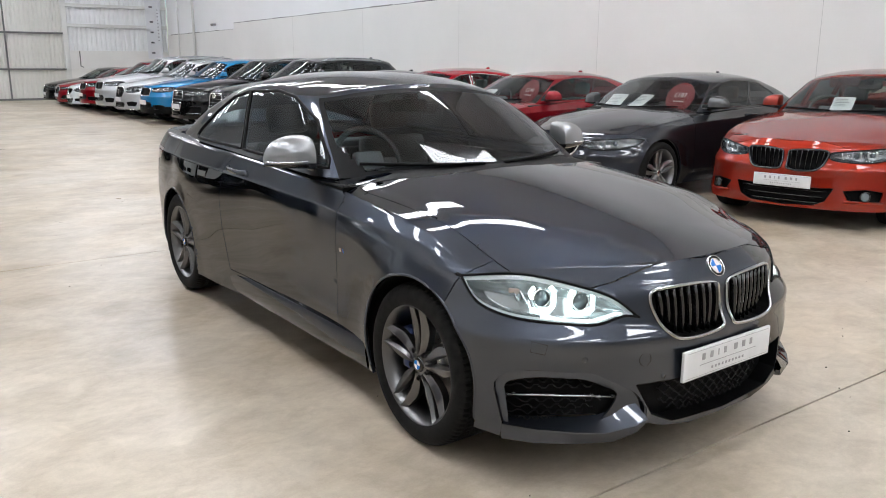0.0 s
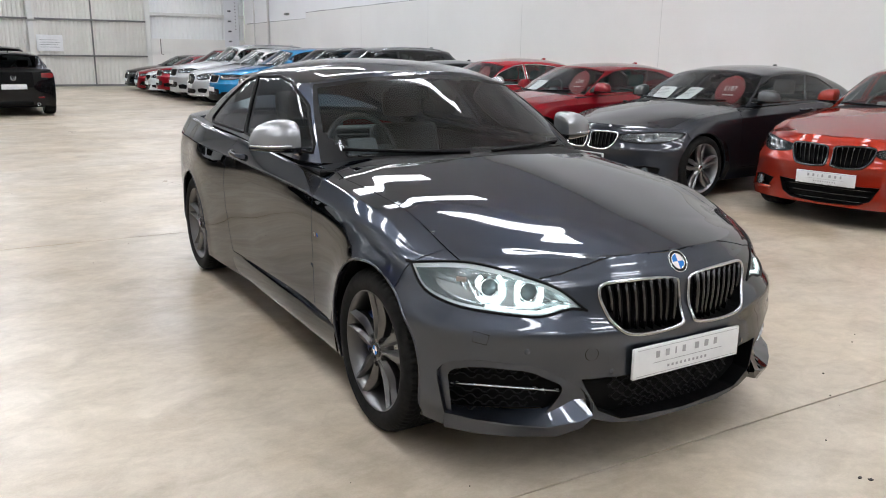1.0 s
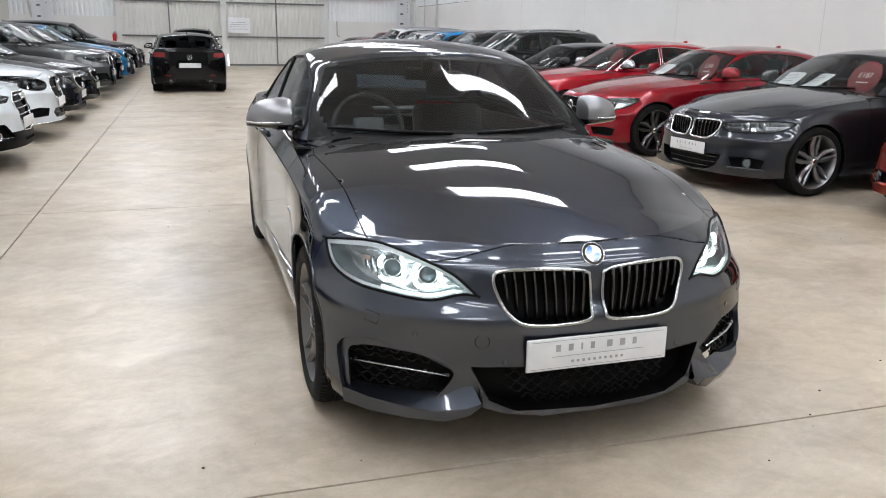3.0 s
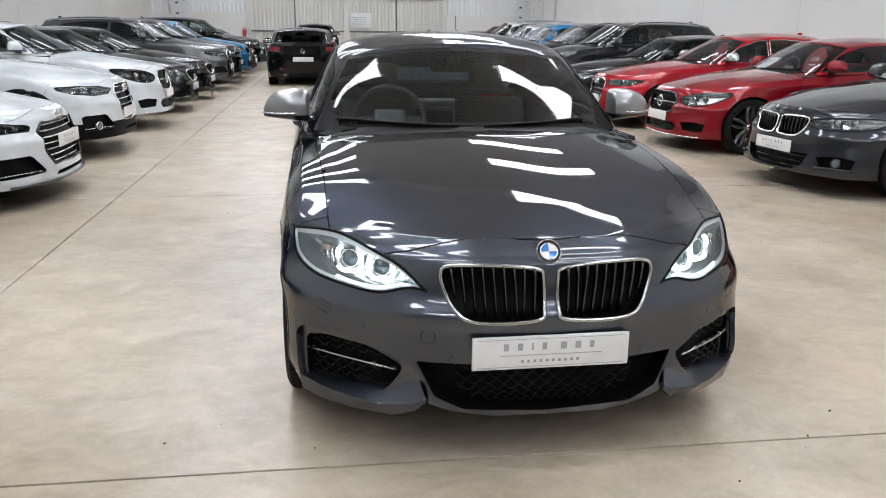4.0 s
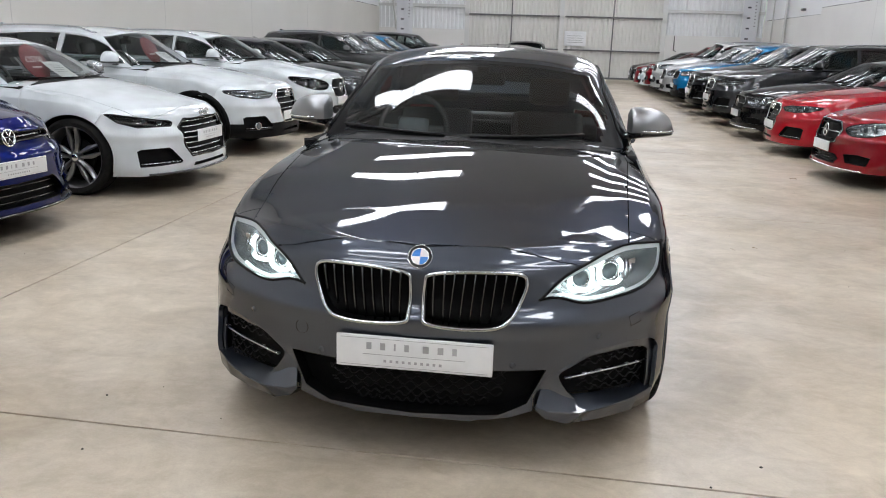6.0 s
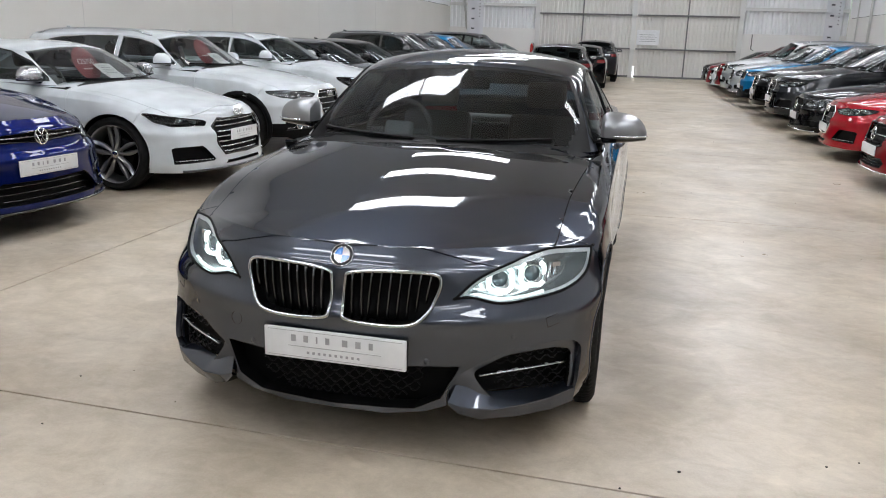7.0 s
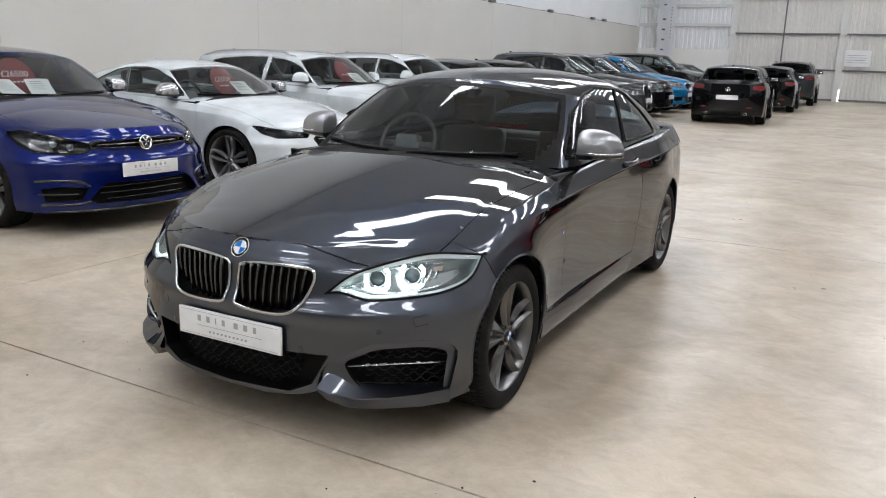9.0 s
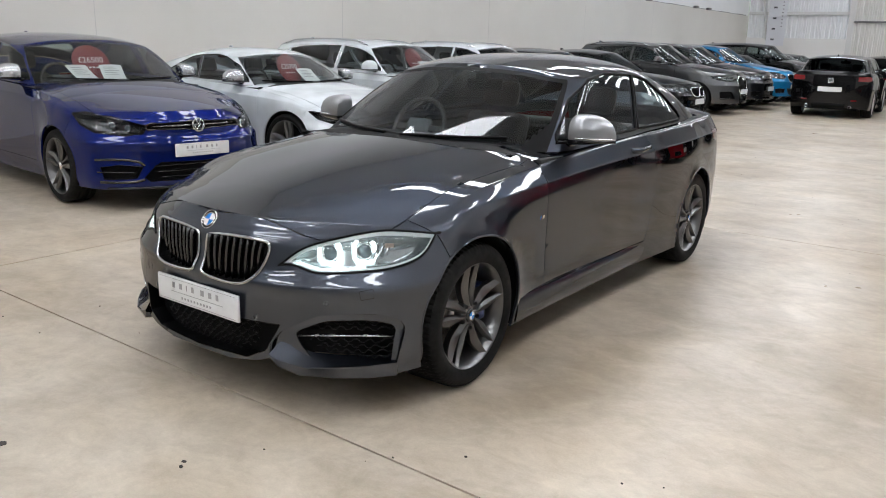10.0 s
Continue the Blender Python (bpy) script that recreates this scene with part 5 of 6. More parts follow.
        box(b, -0.12, -0.02, -0.035, 0.12, 0.02, 0.035, 0.018, Matrix.Translation((0, q.y + 0.16, q.z - 0.05)))
        box(b, -0.03, -0.04, -0.03, 0.03, 0.04, 0.025, 0.01, Matrix.Translation((0, q.y + 0.14, q.z - 0.01)))
        part("rear_view_mirror", b, BLACK, car)
    # outside fittings
    for s in (1, -1):
        mirror_part(car, s, D, f, mirror_mat or colour, 1.0, hero)
        hy = [(1.70, 0.883)] if body == "coupe" else [(1.45, 0.872), (2.22, 0.885)]
        for y, zz in hy:
            q = f((0.85, y, zz))
            hit = tree.ray_cast(Vector((2, q.y, q.z)), Vector((-1, 0, 0)))
            x = hit[0].x if hit[0] else 0.86
            b = bmesh.new()
            tube(b, [(s * (x + o), q.y + dy, q.z + 0.004 * (dy > 0)) for dy, o in ((-0.115, -0.004), (-0.09, 0.016), (-0.03, 0.026), (0.05, 0.026), (0.095, 0.018), (0.115, -0.004))], 0.014, 8, flat=(0.014, 0.010))
            part("door_handle", b, colour, car)
        if rails:
            b = bmesh.new()
            pts = []
            for y in np.linspace(1.35, 2.35, 9):
                q = f((0.55, y, 1.36))
                hit = ctree.ray_cast(Vector((0.53 * kx * D["cabin_in"], q.y, 4)), Vector((0, 0, -1)))
                pts.append((s * 0.53 * kx * D["cabin_in"], q.y, (hit[0].z if hit[0] else q.z) + (0.035 if 1.4 < y < 2.3 else 0.0)))
            tube(b, pts, 0.014, 6)
            part("roof_rail", b, SATIN, car)
    q = f((0, 2.3, 1.40))
    hit = ctree.ray_cast(Vector((0.002, q.y, 4)), Vector((0, 0, -1)))
    if hit[0]:
        b = bmesh.new()
        box(b, -0.018, -0.07, 0, 0.018, 0.07, 0.045, 0.014)
        for v in b.verts:
            if v.co.z > 0.02:
                v.co.y = v.co.y * 0.45 + 0.045
                v.co.x *= 0.5
        o = part("roof_aerial", b, colour, car)
        o.matrix_local = Matrix.Translation(hit[0] - Vector((0, 0, 0.012)))
    # wheels
    for s in (1, -1):
        for ya in (0, D["wb"]):
            spoke_wheel(car, s, ya, D["wheel"], D["wheel"] - D["sidewall"], wheel_style, alloy, (0.245 if hero else 0.225), (0.862 if hero else 0.868 * kx), hero, CHROME)
    bm.free(), cm.free()
    return car, f, tree, ctree


def wpoly_points(poly, step=0.06):
    out = []
    n = len(poly)
    for i in range(n):
        (y0, z0), (y1, z1) = poly[i], poly[(i + 1) % n]
        k = max(1, int(math.hypot(y1 - y0, z1 - z0) / step))
        for j in range(k):
            out.append((y0 + (y1 - y0) * j / k, z0 + (z1 - z0) * j / k))
    return out


# ---- the hall ----
GATE_Y, LEFT_X, RIGHT_X, BACK_Y = 36.0, -8.4, 9.6, -16.0

CONCRETE = material("polished_concrete", (0.5, 0.45, 0.38), 0.5, 0, 0.08, 0.2)


def concrete_nodes(m):
    t = m.node_tree
    b = t.nodes["Principled BSDF"]
    g = t.nodes.new("ShaderNodeNewGeometry")

    def nz(scale, detail, stretch=(1, 1, 1), rough=0.6, dist=0.0):
        mp = t.nodes.new("ShaderNodeMapping")
        mp.inputs["Scale"].default_value = stretch
        n = t.nodes.new("ShaderNodeTexNoise")
        n.inputs["Scale"].default_value, n.inputs["Detail"].default_value, n.inputs["Roughness"].default_value = scale, detail, rough
        n.inputs["Distortion"].default_value = dist
        t.links.new(g.outputs["Position"], mp.inputs[0])
        t.links.new(mp.outputs[0], n.inputs["Vector"])
        return n.outputs["Fac"]

    def ramp(src, p0, c0, p1, c1):
        r = t.nodes.new("ShaderNodeValToRGB")
        e = r.color_ramp.elements
        e[0].position, e[1].position = p0, p1
        e[0].color, e[1].color = (*c0, 1), (*c1, 1)
        t.links.new(src, r.inputs[0])
        return r.outputs[0]

    def mult(a, bb, fac=1.0):
        x = t.nodes.new("ShaderNodeMix")
        x.data_type, x.blend_type = "RGBA", "MULTIPLY"
        x.inputs["Factor"].default_value = fac
        t.links.new(a, x.inputs["A"])
        t.links.new(bb, x.inputs["B"])
        return x.outputs["Result"]

    big = ramp(nz(0.45, 3, (1, 1.0, 1), 0.5, 0.3), 0.3, (0.465, 0.397, 0.312), 0.7, (0.59, 0.528, 0.445))
    tint = ramp(nz(0.9, 4, (1, 1, 1), 0.55, 0.5), 0.35, (0.965, 0.975, 0.99), 0.65, (1.02, 0.995, 0.95))
    mid = ramp(nz(1.9, 6, (1.0, 1.2, 1), 0.62, 0.9), 0.36, (0.82, 0.80, 0.765), 0.62, (1.03, 1.03, 1.03))
    trowel = ramp(nz(5.5, 7, (1.0, 1.3, 1), 0.66, 0.7), 0.36, (0.885, 0.875, 0.855), 0.62, (1.05, 1.05, 1.05))
    cloud = ramp(nz(19, 6, (1, 1.2, 1), 0.68, 0.4), 0.34, (0.945, 0.94, 0.93), 0.66, (1.045, 1.045, 1.045))
    fine = ramp(nz(120, 3), 0.3, (0.955, 0.955, 0.955), 0.7, (1.03, 1.03, 1.03))
    speck = ramp(nz(34, 2), 0.19, (0.62, 0.58, 0.53), 0.23, (1, 1, 1))
    stain = ramp(nz(0.75, 4, (1, 1, 1), 0.55, 0.9), 0.33, (0.81, 0.775, 0.72), 0.50, (1, 1, 1))
    c = big
    for layer in (tint, mid, trowel, cloud, fine, speck, stain):
        c = mult(c, layer)
    t.links.new(c, b.inputs["Base Color"])
    t.links.new(ramp(nz(1.3, 5, rough=0.7), 0.3, (0.27,) * 3, 0.7, (0.46,) * 3), b.inputs["Roughness"])
    bp = t.nodes.new("ShaderNodeBump")
    bp.inputs["Strength"].default_value, bp.inputs["Distance"].default_value = 0.12, 0.002
    t.links.new(nz(9, 4), bp.inputs["Height"])
    t.links.new(bp.outputs[0], b.inputs["Normal"])


concrete_nodes(CONCRETE)
SEALANT = material("joint_sealant", (0.035, 0.030, 0.026), 0.8)
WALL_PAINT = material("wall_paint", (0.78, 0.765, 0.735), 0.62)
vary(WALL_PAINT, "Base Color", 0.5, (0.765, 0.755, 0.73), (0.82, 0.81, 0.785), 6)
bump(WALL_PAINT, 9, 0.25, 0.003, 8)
# Unseen south wall, coloured dark to deepen bumper reflections and cut bounce.
UNSEEN_WALL = material("unseen_dark_wall", (0.22, 0.225, 0.23), 0.6)
vary(UNSEEN_WALL, "Base Color", 0.6, (0.19, 0.195, 0.2), (0.25, 0.255, 0.26), 5)
# West wall cream, darker than WALL_PAINT: its weaker light is put into the colour.
WALL_CREAM_DIM = material("dimmed_cream_wall_paint", (0.66, 0.65, 0.62), 0.62)
vary(WALL_CREAM_DIM, "Base Color", 0.5, (0.65, 0.63, 0.585), (0.70, 0.68, 0.635), 6)
bump(WALL_CREAM_DIM, 9, 0.25, 0.003, 8)
JOINT = material("joint_filler", (0.55, 0.54, 0.52), 0.7)
WALL_WHITE = material("white_lining", (0.76, 0.77, 0.77), 0.55)
vary(WALL_WHITE, "Base Color", 0.6, (0.83, 0.84, 0.845), (0.88, 0.89, 0.895), 5)
SHEET = material("ribbed_steel_sheet", (0.74, 0.755, 0.76), 0.42, 0.0)
vary(SHEET, "Base Color", 0.8, (0.80, 0.815, 0.82), (0.87, 0.88, 0.885), 6, stretch=(1, 1, 0.15))
GATE_SHEET = material("gate_sheet", (0.60, 0.58, 0.53), 0.46)
vary(GATE_SHEET, "Base Color", 0.9, (0.64, 0.63, 0.59), (0.74, 0.725, 0.685), 6, stretch=(1.5, 1, 0.2))
STEEL = material("grey_steel", (0.16, 0.16, 0.155), 0.45, 0.2)
STEEL_LIGHT = material("painted_post", (0.68, 0.68, 0.66), 0.45)
ROOF_SHEET = material("roof_sheet", (0.85, 0.88, 0.92), 0.5)
PANEL = material("rooflight_panel", (0.9, 0.9, 0.9), 0.5, emit=(0.955, 0.985, 1.05), strength=ROOFLIGHT)
RED_EXT = material("extinguisher_red", (0.5, 0.02, 0.02), 0.25, 0, 0.5)
BANNER = material("banner_cloth", (0.74, 0.75, 0.78), 0.7)


def slab(bm, x0, y0, z0, x1, y1, z1):
    box(bm, x0, y0, z0, x1, y1, z1)


b = bmesh.new()
slab(b, LEFT_X - 0.3, BACK_Y - 0.3, -0.30, RIGHT_X + 0.3, GATE_Y + 0.4, -0.012)
floor = tagged(part("floor", b, SEALANT, smooth=False), "pale polished concrete floor with saw-cut joints", "floor", kind="structure")
xs = [LEFT_X, -2.48, RIGHT_X]
ys = [BACK_Y, -9.9, -5.3, -0.70, 3.90, 8.4, 12.8, 17.4, 22.0, 26.6, 31.2, GATE_Y]
for i in range(len(xs) - 1):
    for j in range(len(ys) - 1):
        b = bmesh.new()
        box(b, xs[i] + 0.0045, ys[j] + 0.005, -0.012, xs[i + 1] - 0.0045, ys[j + 1] - 0.005, 0.0, 0.002)
        for v in b.verts:
            if abs(v.co.y + 0.70) < 0.02:
                v.co.y += 0.002 - 0.0155 * v.co.x
        part("slab", b, CONCRETE, floor, smooth=False)


def wall(name, x0, y0, z0, x1, y1, z1, mat, label):
    b = bmesh.new()
    slab(b, x0, y0, z0, x1, y1, z1)
    return tagged(part(name, b, mat, smooth=False), label, "wall", kind="structure")


WALL_H = 3.07
STEP_Y, LOW_H = 27.85, 2.85
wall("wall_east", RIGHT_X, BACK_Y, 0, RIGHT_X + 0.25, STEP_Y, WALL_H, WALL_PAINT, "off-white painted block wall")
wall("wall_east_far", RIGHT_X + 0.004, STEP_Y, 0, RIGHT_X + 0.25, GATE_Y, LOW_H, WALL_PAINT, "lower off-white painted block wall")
wall("wall_east_upper", RIGHT_X + 0.03, BACK_Y, WALL_H, RIGHT_X + 0.2, STEP_Y, CEILING_Z, WALL_WHITE, "white upper wall lining above the block wall")
wall("wall_east_upper_far", RIGHT_X + 0.03, STEP_Y, LOW_H, RIGHT_X + 0.2, GATE_Y, CEILING_Z, WALL_WHITE, "white upper wall lining above the lower block wall")
# hairline joints of the wall panels
for x, ys2, sx in ((RIGHT_X, (4.34, 8.93, 13.5, 18.1, 22.7), -1), (LEFT_X, (3.86, 9.0, 14.2, 19.4, 24.6), 1)):
    for y in ys2:
        b = bmesh.new()
        box(b, x - 0.002, y - 0.004, 0.02, x + 0.002, y + 0.004, WALL_H - 0.04)
        tagged(part("trim", b, JOINT, smooth=False), "hairline joint in the painted wall", "joint", kind="structure")
wall("wall_west", LEFT_X - 0.25, BACK_Y, 0, LEFT_X, GATE_Y, WALL_H, WALL_CREAM_DIM, "cream painted block wall, its dimmer light put into the colour")
wall("wall_west_upper", LEFT_X - 0.2, BACK_Y, WALL_H, LEFT_X - 0.03, GATE_Y, CEILING_Z, WALL_WHITE, "white upper wall lining above the block wall")
wall("wall_south", LEFT_X - 0.25, BACK_Y - 0.25, 0, RIGHT_X + 0.25, BACK_Y, CEILING_Z, UNSEEN_WALL, "unseen grey end wall, darkened for the reflections in the bumper")
for nm, x0, x1 in (("wall_north_left", LEFT_X, -4.0), ("wall_north_right", 5.12, RIGHT_X)):
    wall(nm, x0, GATE_Y, 0, x1, GATE_Y + 0.25, 2.12, WALL_PAINT, "pale painted low block wall beside the gate")


def ribbed(name, x0, x1, z0, z1, mat, label, pitch=0.2, depth=0.035, parent=None):
    """Vertical ribbed steel sheet facing the hall."""
    b = bmesh.new()
    n = int((x1 - x0) / pitch)
    pts = []
    for i in range(n):
        a = x0 + (x1 - x0) * i / n
        w = (x1 - x0) / n
        pts += [(a, 0), (a + 0.45 * w, 0), (a + 0.6 * w, depth), (a + 0.85 * w, depth)]
    pts.append((x1, 0))
    loop = [(x, GATE_Y + 0.05 + y) for x, y in pts] + [(x1, GATE_Y + 0.13), (x0, GATE_Y + 0.13)]
    lo = [b.verts.new((x, y, z0)) for x, y in loop]
    hi = [b.verts.new((x, y, z1)) for x, y in loop]
    for i in range(len(loop)):
        j = (i + 1) % len(loop)
        b.faces.new((lo[i], lo[j], hi[j], hi[i]))
    o = part(name, b, mat, parent, smooth=False)
    return tagged(o, label, "wall", kind="structure") if not parent else o


ribbed("wall_north_sheet_left", LEFT_X, -4.0, 2.12, CEILING_Z, SHEET, "white ribbed steel sheeting")
ribbed("wall_north_sheet_right", 5.12, RIGHT_X, 2.12, CEILING_Z, SHEET, "white ribbed steel sheeting")
for nm, x0, x1 in (("sheet_rail", LEFT_X, -4.0), ("sheet_rail", 5.12, RIGHT_X)):
    for z in (3.12, 3.97):
        b = bmesh.new()
        box(b, x0, GATE_Y - 0.06, z, x1, GATE_Y + 0.05, z + 0.14, 0.01)
        tagged(part("trim", b, STEEL_LIGHT, smooth=False), "white steel rail across the sheeting", "rail", kind="structure")

gate = thing("door_gate", Matrix.Translation((0, 0, 0)), "closed double sliding gate of cream ribbed steel", "gate", kind="structure")
for x0, x1 in ((-4.0, -1.93), (-1.93, 0.36), (0.575, 2.83), (2.83, 5.12)):
    ribbed("gate_sheet", x0 + 0.02, x1 - 0.02, 0.05, CEILING_Z, GATE_SHEET, "", 0.17, 0.03, gate)
for z in (0.02, 1.28, 2.80, 4.3, 5.8):
    for x0, x1 in ((-4.0, 0.36), (0.59, 5.12)):
        b = bmesh.new()
        box(b, x0, GATE_Y - 0.03, z, x1, GATE_Y + 0.045, z + 0.075, 0.006)
        part("gate_rail", b, STEEL, gate, smooth=False)
for x, w, mt in ((-1.93, 0.06, STEEL), (2.83, 0.06, STEEL)):
    b = bmesh.new()
    box(b, x - w / 2, GATE_Y - 0.04, 0, x + w / 2, GATE_Y + 0.04, CEILING_Z, 0.006)
    part("gate_stile", b, mt, gate, smooth=False)
b = bmesh.new()
box(b, 0.525, GATE_Y + 0.01, 0.52, 0.60, GATE_Y + 0.045, CEILING_Z, 0.004)
part("gate_jamb", b, GATE_SHEET, gate, smooth=False)
for x in (-4.06, 0.43, 5.16):
    b = bmesh.new()
    box(b, x - 0.10, GATE_Y - 0.16, 0, x + 0.10, GATE_Y - 0.14, CEILING_Z, 0.004)
    box(b, x - 0.10, GATE_Y + 0.02, 0, x + 0.10, GATE_Y + 0.04, CEILING_Z, 0.004)
    box(b, x - 0.012, GATE_Y - 0.14, 0, x + 0.012, GATE_Y + 0.02, CEILING_Z)
    tagged(part("steel_post", b, STEEL_LIGHT, smooth=False), "tall white painted steel post", "post", "gate posts", "structure")
b = bmesh.new()
box(b, 0.60, GATE_Y - 0.03, 1.50, 1.62, GATE_Y - 0.005, 2.18, 0.004)
sign = tagged(part("gate_sign", b, WHITE), "white notice board with grey lines on the gate", "sign")
for i in range(4):
    b = bmesh.new()
    box(b, 0.72, GATE_Y - 0.034, 1.66 + 0.1 * i, 1.5 - 0.08 * (i % 2), GATE_Y - 0.0305, 1.675 + 0.1 * i)
    part("text_bar", b, INK, sign, smooth=False)
# banners in both far corners, with plain bars for their lettering
for x0, x1 in ((8.62, 9.30), (-7.5, -6.72)):
    b = bmesh.new()
    vs = [[b.verts.new((x0 + (x1 - x0) * i / 8, GATE_Y - 0.10 - 0.02 * math.sin(i * 1.1 + j), 1.78 + 3.4 * j / 6)) for i in range(9)] for j in range(7)]
    for j in range(6):
        for i in range(8):
            b.faces.new((vs[j][i], vs[j][i + 1], vs[j + 1][i + 1], vs[j + 1][i]))
    bn = tagged(part("hanging_banner", b, BANNER), "tall pale cloth banner with dark bars down it", "banner", "corner banners")
    for i in range(7):
        b = bmesh.new()
        xm = x0 + (x1 - x0) * 0.36
        box(b, xm - 0.075, GATE_Y - 0.13, 2.02 + i * 0.46 + 0.2 * (i > 3), xm + 0.075, GATE_Y - 0.124, 2.09 + i * 0.46 + 0.2 * (i > 3))
        part("banner_bar", b, DARK_INK, bn, smooth=False)
    for i in range(10):
        b = bmesh.new()
        xm = x0 + (x1 - x0) * 0.78
        box(b, xm - 0.03, GATE_Y - 0.13, 2.6 + i * 0.15, xm + 0.03, GATE_Y - 0.124, 2.64 + i * 0.15)
        part("banner_bar", b, INK, bn, smooth=False)
# ledge line where block wall meets lining, and small fittings on it
for nm, x0, x1 in (("trim", RIGHT_X + 0.018, RIGHT_X + 0.03), ("trim", LEFT_X - 0.03, LEFT_X - 0.018)):
    b = bmesh.new()
    yy = BACK_Y
    i = 0
    while yy < GATE_Y - 0.4:
        ln = 0.9 + 0.7 * ((i * 37) % 11) / 11
        h = 0.012 + 0.02 * ((i * 53) % 7) / 7
        zl = LOW_H if x0 > 0 and yy > STEP_Y else WALL_H
        box(b, x0, yy, zl, x1, min(yy + ln, GATE_Y - 0.1), zl + h)
        yy += ln + 0.05 * ((i * 29) % 3)
        i += 1
    tagged(part(nm, b, STEEL, smooth=False), "dark uneven gap line along the top of the block wall", "trim", kind="structure")
for x, y, sx in ((LEFT_X, 19.2, 1), (LEFT_X, 24.0, 1), (LEFT_X, 28.7, 1), (LEFT_X, 30.2, 1), (RIGHT_X, 29.87, -1)):
    b = bmesh.new()
    box(b, min(x, x + sx * 0.12), y - 0.16, WALL_H - 0.02, max(x, x + sx * 0.12), y + 0.16, WALL_H + 0.07, 0.015)
    tagged(part("wall_light", b, STEEL), "small grey fitting fixed at the top of the block wall", "fitting", "wall fittings")
for y in (32.2, 34.2):
    b = bmesh.new()
    tube(b, [(RIGHT_X - 0.07, y, 0.0), (RIGHT_X - 0.07, y, CEILING_Z)], 0.055 if y < 33 else 0.03, 12)
    tagged(part("downpipe", b, STEEL_LIGHT), "white painted vertical pipe on the wall", "pipe", "wall pipes", "structure")
b = bmesh.new()
tube(b, [(LEFT_X + 0.9, GATE_Y - 0.05, 2.0), (LEFT_X + 0.25, GATE_Y - 0.05, 6.5)], 0.05, 10)
tagged(part("corner_brace", b, STEEL_LIGHT), "white diagonal steel brace in the corner", "brace", kind="structure")
b = bmesh.new()
tube(b, [(5.68, GATE_Y - 0.06, 2.1), (5.68, GATE_Y - 0.06, 1.45), (5.80, GATE_Y - 0.06, 1.40)], 0.02, 8)
tagged(part("conduit", b, STEEL), "grey conduit with a bent foot beside the gate", "conduit", kind="structure")
ext = thing("fire_extinguisher", Matrix.Translation((-4.28, GATE_Y - 0.13, 0.95)), "red fire extinguisher hung on the wall", "extinguisher")
b = bmesh.new()
lathe(b, [(0.0005, 0), (0.075, 0.0), (0.08, 0.02), (0.08, 0.36), (0.06, 0.42), (0.025, 0.45), (0.025, 0.48)], 20, "z")
part("cylinder", b, RED_EXT, ext)
b = bmesh.new()
tube(b, [(0, 0, 0.48), (0.05, 0, 0.52), (0.10, 0, 0.42), (0.10, 0, 0.18)], 0.012, 6)
part("hose", b, BLACK, ext)
# flakes of dirt on the floor
b = bmesh.new()
rnd = random.Random(5)
spots = [(0.47, -1.21, 0.012), (-0.16, -1.51, 0.024), (0.6, -0.95, 0.005), (1.2, -0.53, 0.006), (-1.51, -0.87, 0.005), (-1.14, -0.87, 0.005), (1.0, -0.7, 0.005), (-1.29, -0.46, 0.005), (1.72, -0.34, 0.006), (0.45, -1.18, 0.01)]
for i in range(70):
    spots.append((rnd.uniform(-4, 4), rnd.uniform(-2.2, 9), rnd.uniform(0.0015, 0.004)))
for x, y, r in spots:
    n = rnd.randint(5, 7)
    a0 = rnd.random() * 6
    ring = [(x + r * rnd.uniform(0.5, 1.2) * math.cos(a0 + 6.283 * k / n), y + r * rnd.uniform(0.4, 1.0) * math.sin(a0 + 6.283 * k / n)) for k in range(n)]
    top = [b.verts.new((u, v, 0.0035)) for u, v in ring]
    bot = [b.verts.new((u, v, 0.0002)) for u, v in ring]
    b.faces.new(top)
    for k in range(n):
        b.faces.new((bot[k], bot[(k + 1) % n], top[(k + 1) % n], top[k]))
tagged(part("floor_grit", b, SEALANT, smooth=False), "small dark flakes of grit on the concrete", "grit", kind="stuff")
# ceiling with rows of translucent panels
b = bmesh.new()
slab(b, LEFT_X - 0.3, BACK_Y - 0.3, CEILING_Z + 0.02, RIGHT_X + 0.3, GATE_Y + 0.3, CEILING_Z + 0.2)
tagged(part("ceiling", b, ROOF_SHEET, smooth=False), "pale grey steel sheet roof with rooflights", "ceiling", kind="structure")
ROW_STEP, ROW_FIRST = 3.0, -12.6
k = 0
y = ROW_FIRST
while y < GATE_Y - 1:
    for cx in (-2.85, 4.05):
        for dx in (-0.80, 0.80):
            b = bmesh.new()
            box(b, cx + dx - 0.77, y - 0.31, CEILING_Z - 0.02, cx + dx + 0.77, y + 0.31, CEILING_Z + 0.015, 0.004)
            tagged(part("rooflight", b, PANEL, smooth=False), "glowing translucent rooflight panel", "rooflight", "roof panels", "structure")
    y += ROW_STEP

# ---- the cars ----
hero, hf, htree, hctree = build_car(
    "grey_coupe", Matrix(), "dark metallic grey two-door coupe with silver mirrors and lit lamps", "", dict(cowl=0.5), GREY,
    "bmw", "coupe", True, "twin5", ALLOY, MIRROR_CAP, True, GLOSS, CHROME_SMOKED, False, lamp_on=True, plate_z=0.411)
pe = surface_at(htree, 0.002, 0.722)
ring_badge(hero, (0, pe.y - 0.003, 0.722), (0, -0.83, 0.55), 0.041, "quarters")

# daylight behind the narrow gap beside the middle post of the gate
DAYLIGHT = material("outdoor_daylight", (0.9, 0.92, 0.95), 0.8, emit=(0.95, 0.98, 1.0), strength=2.0)
b = bmesh.new()
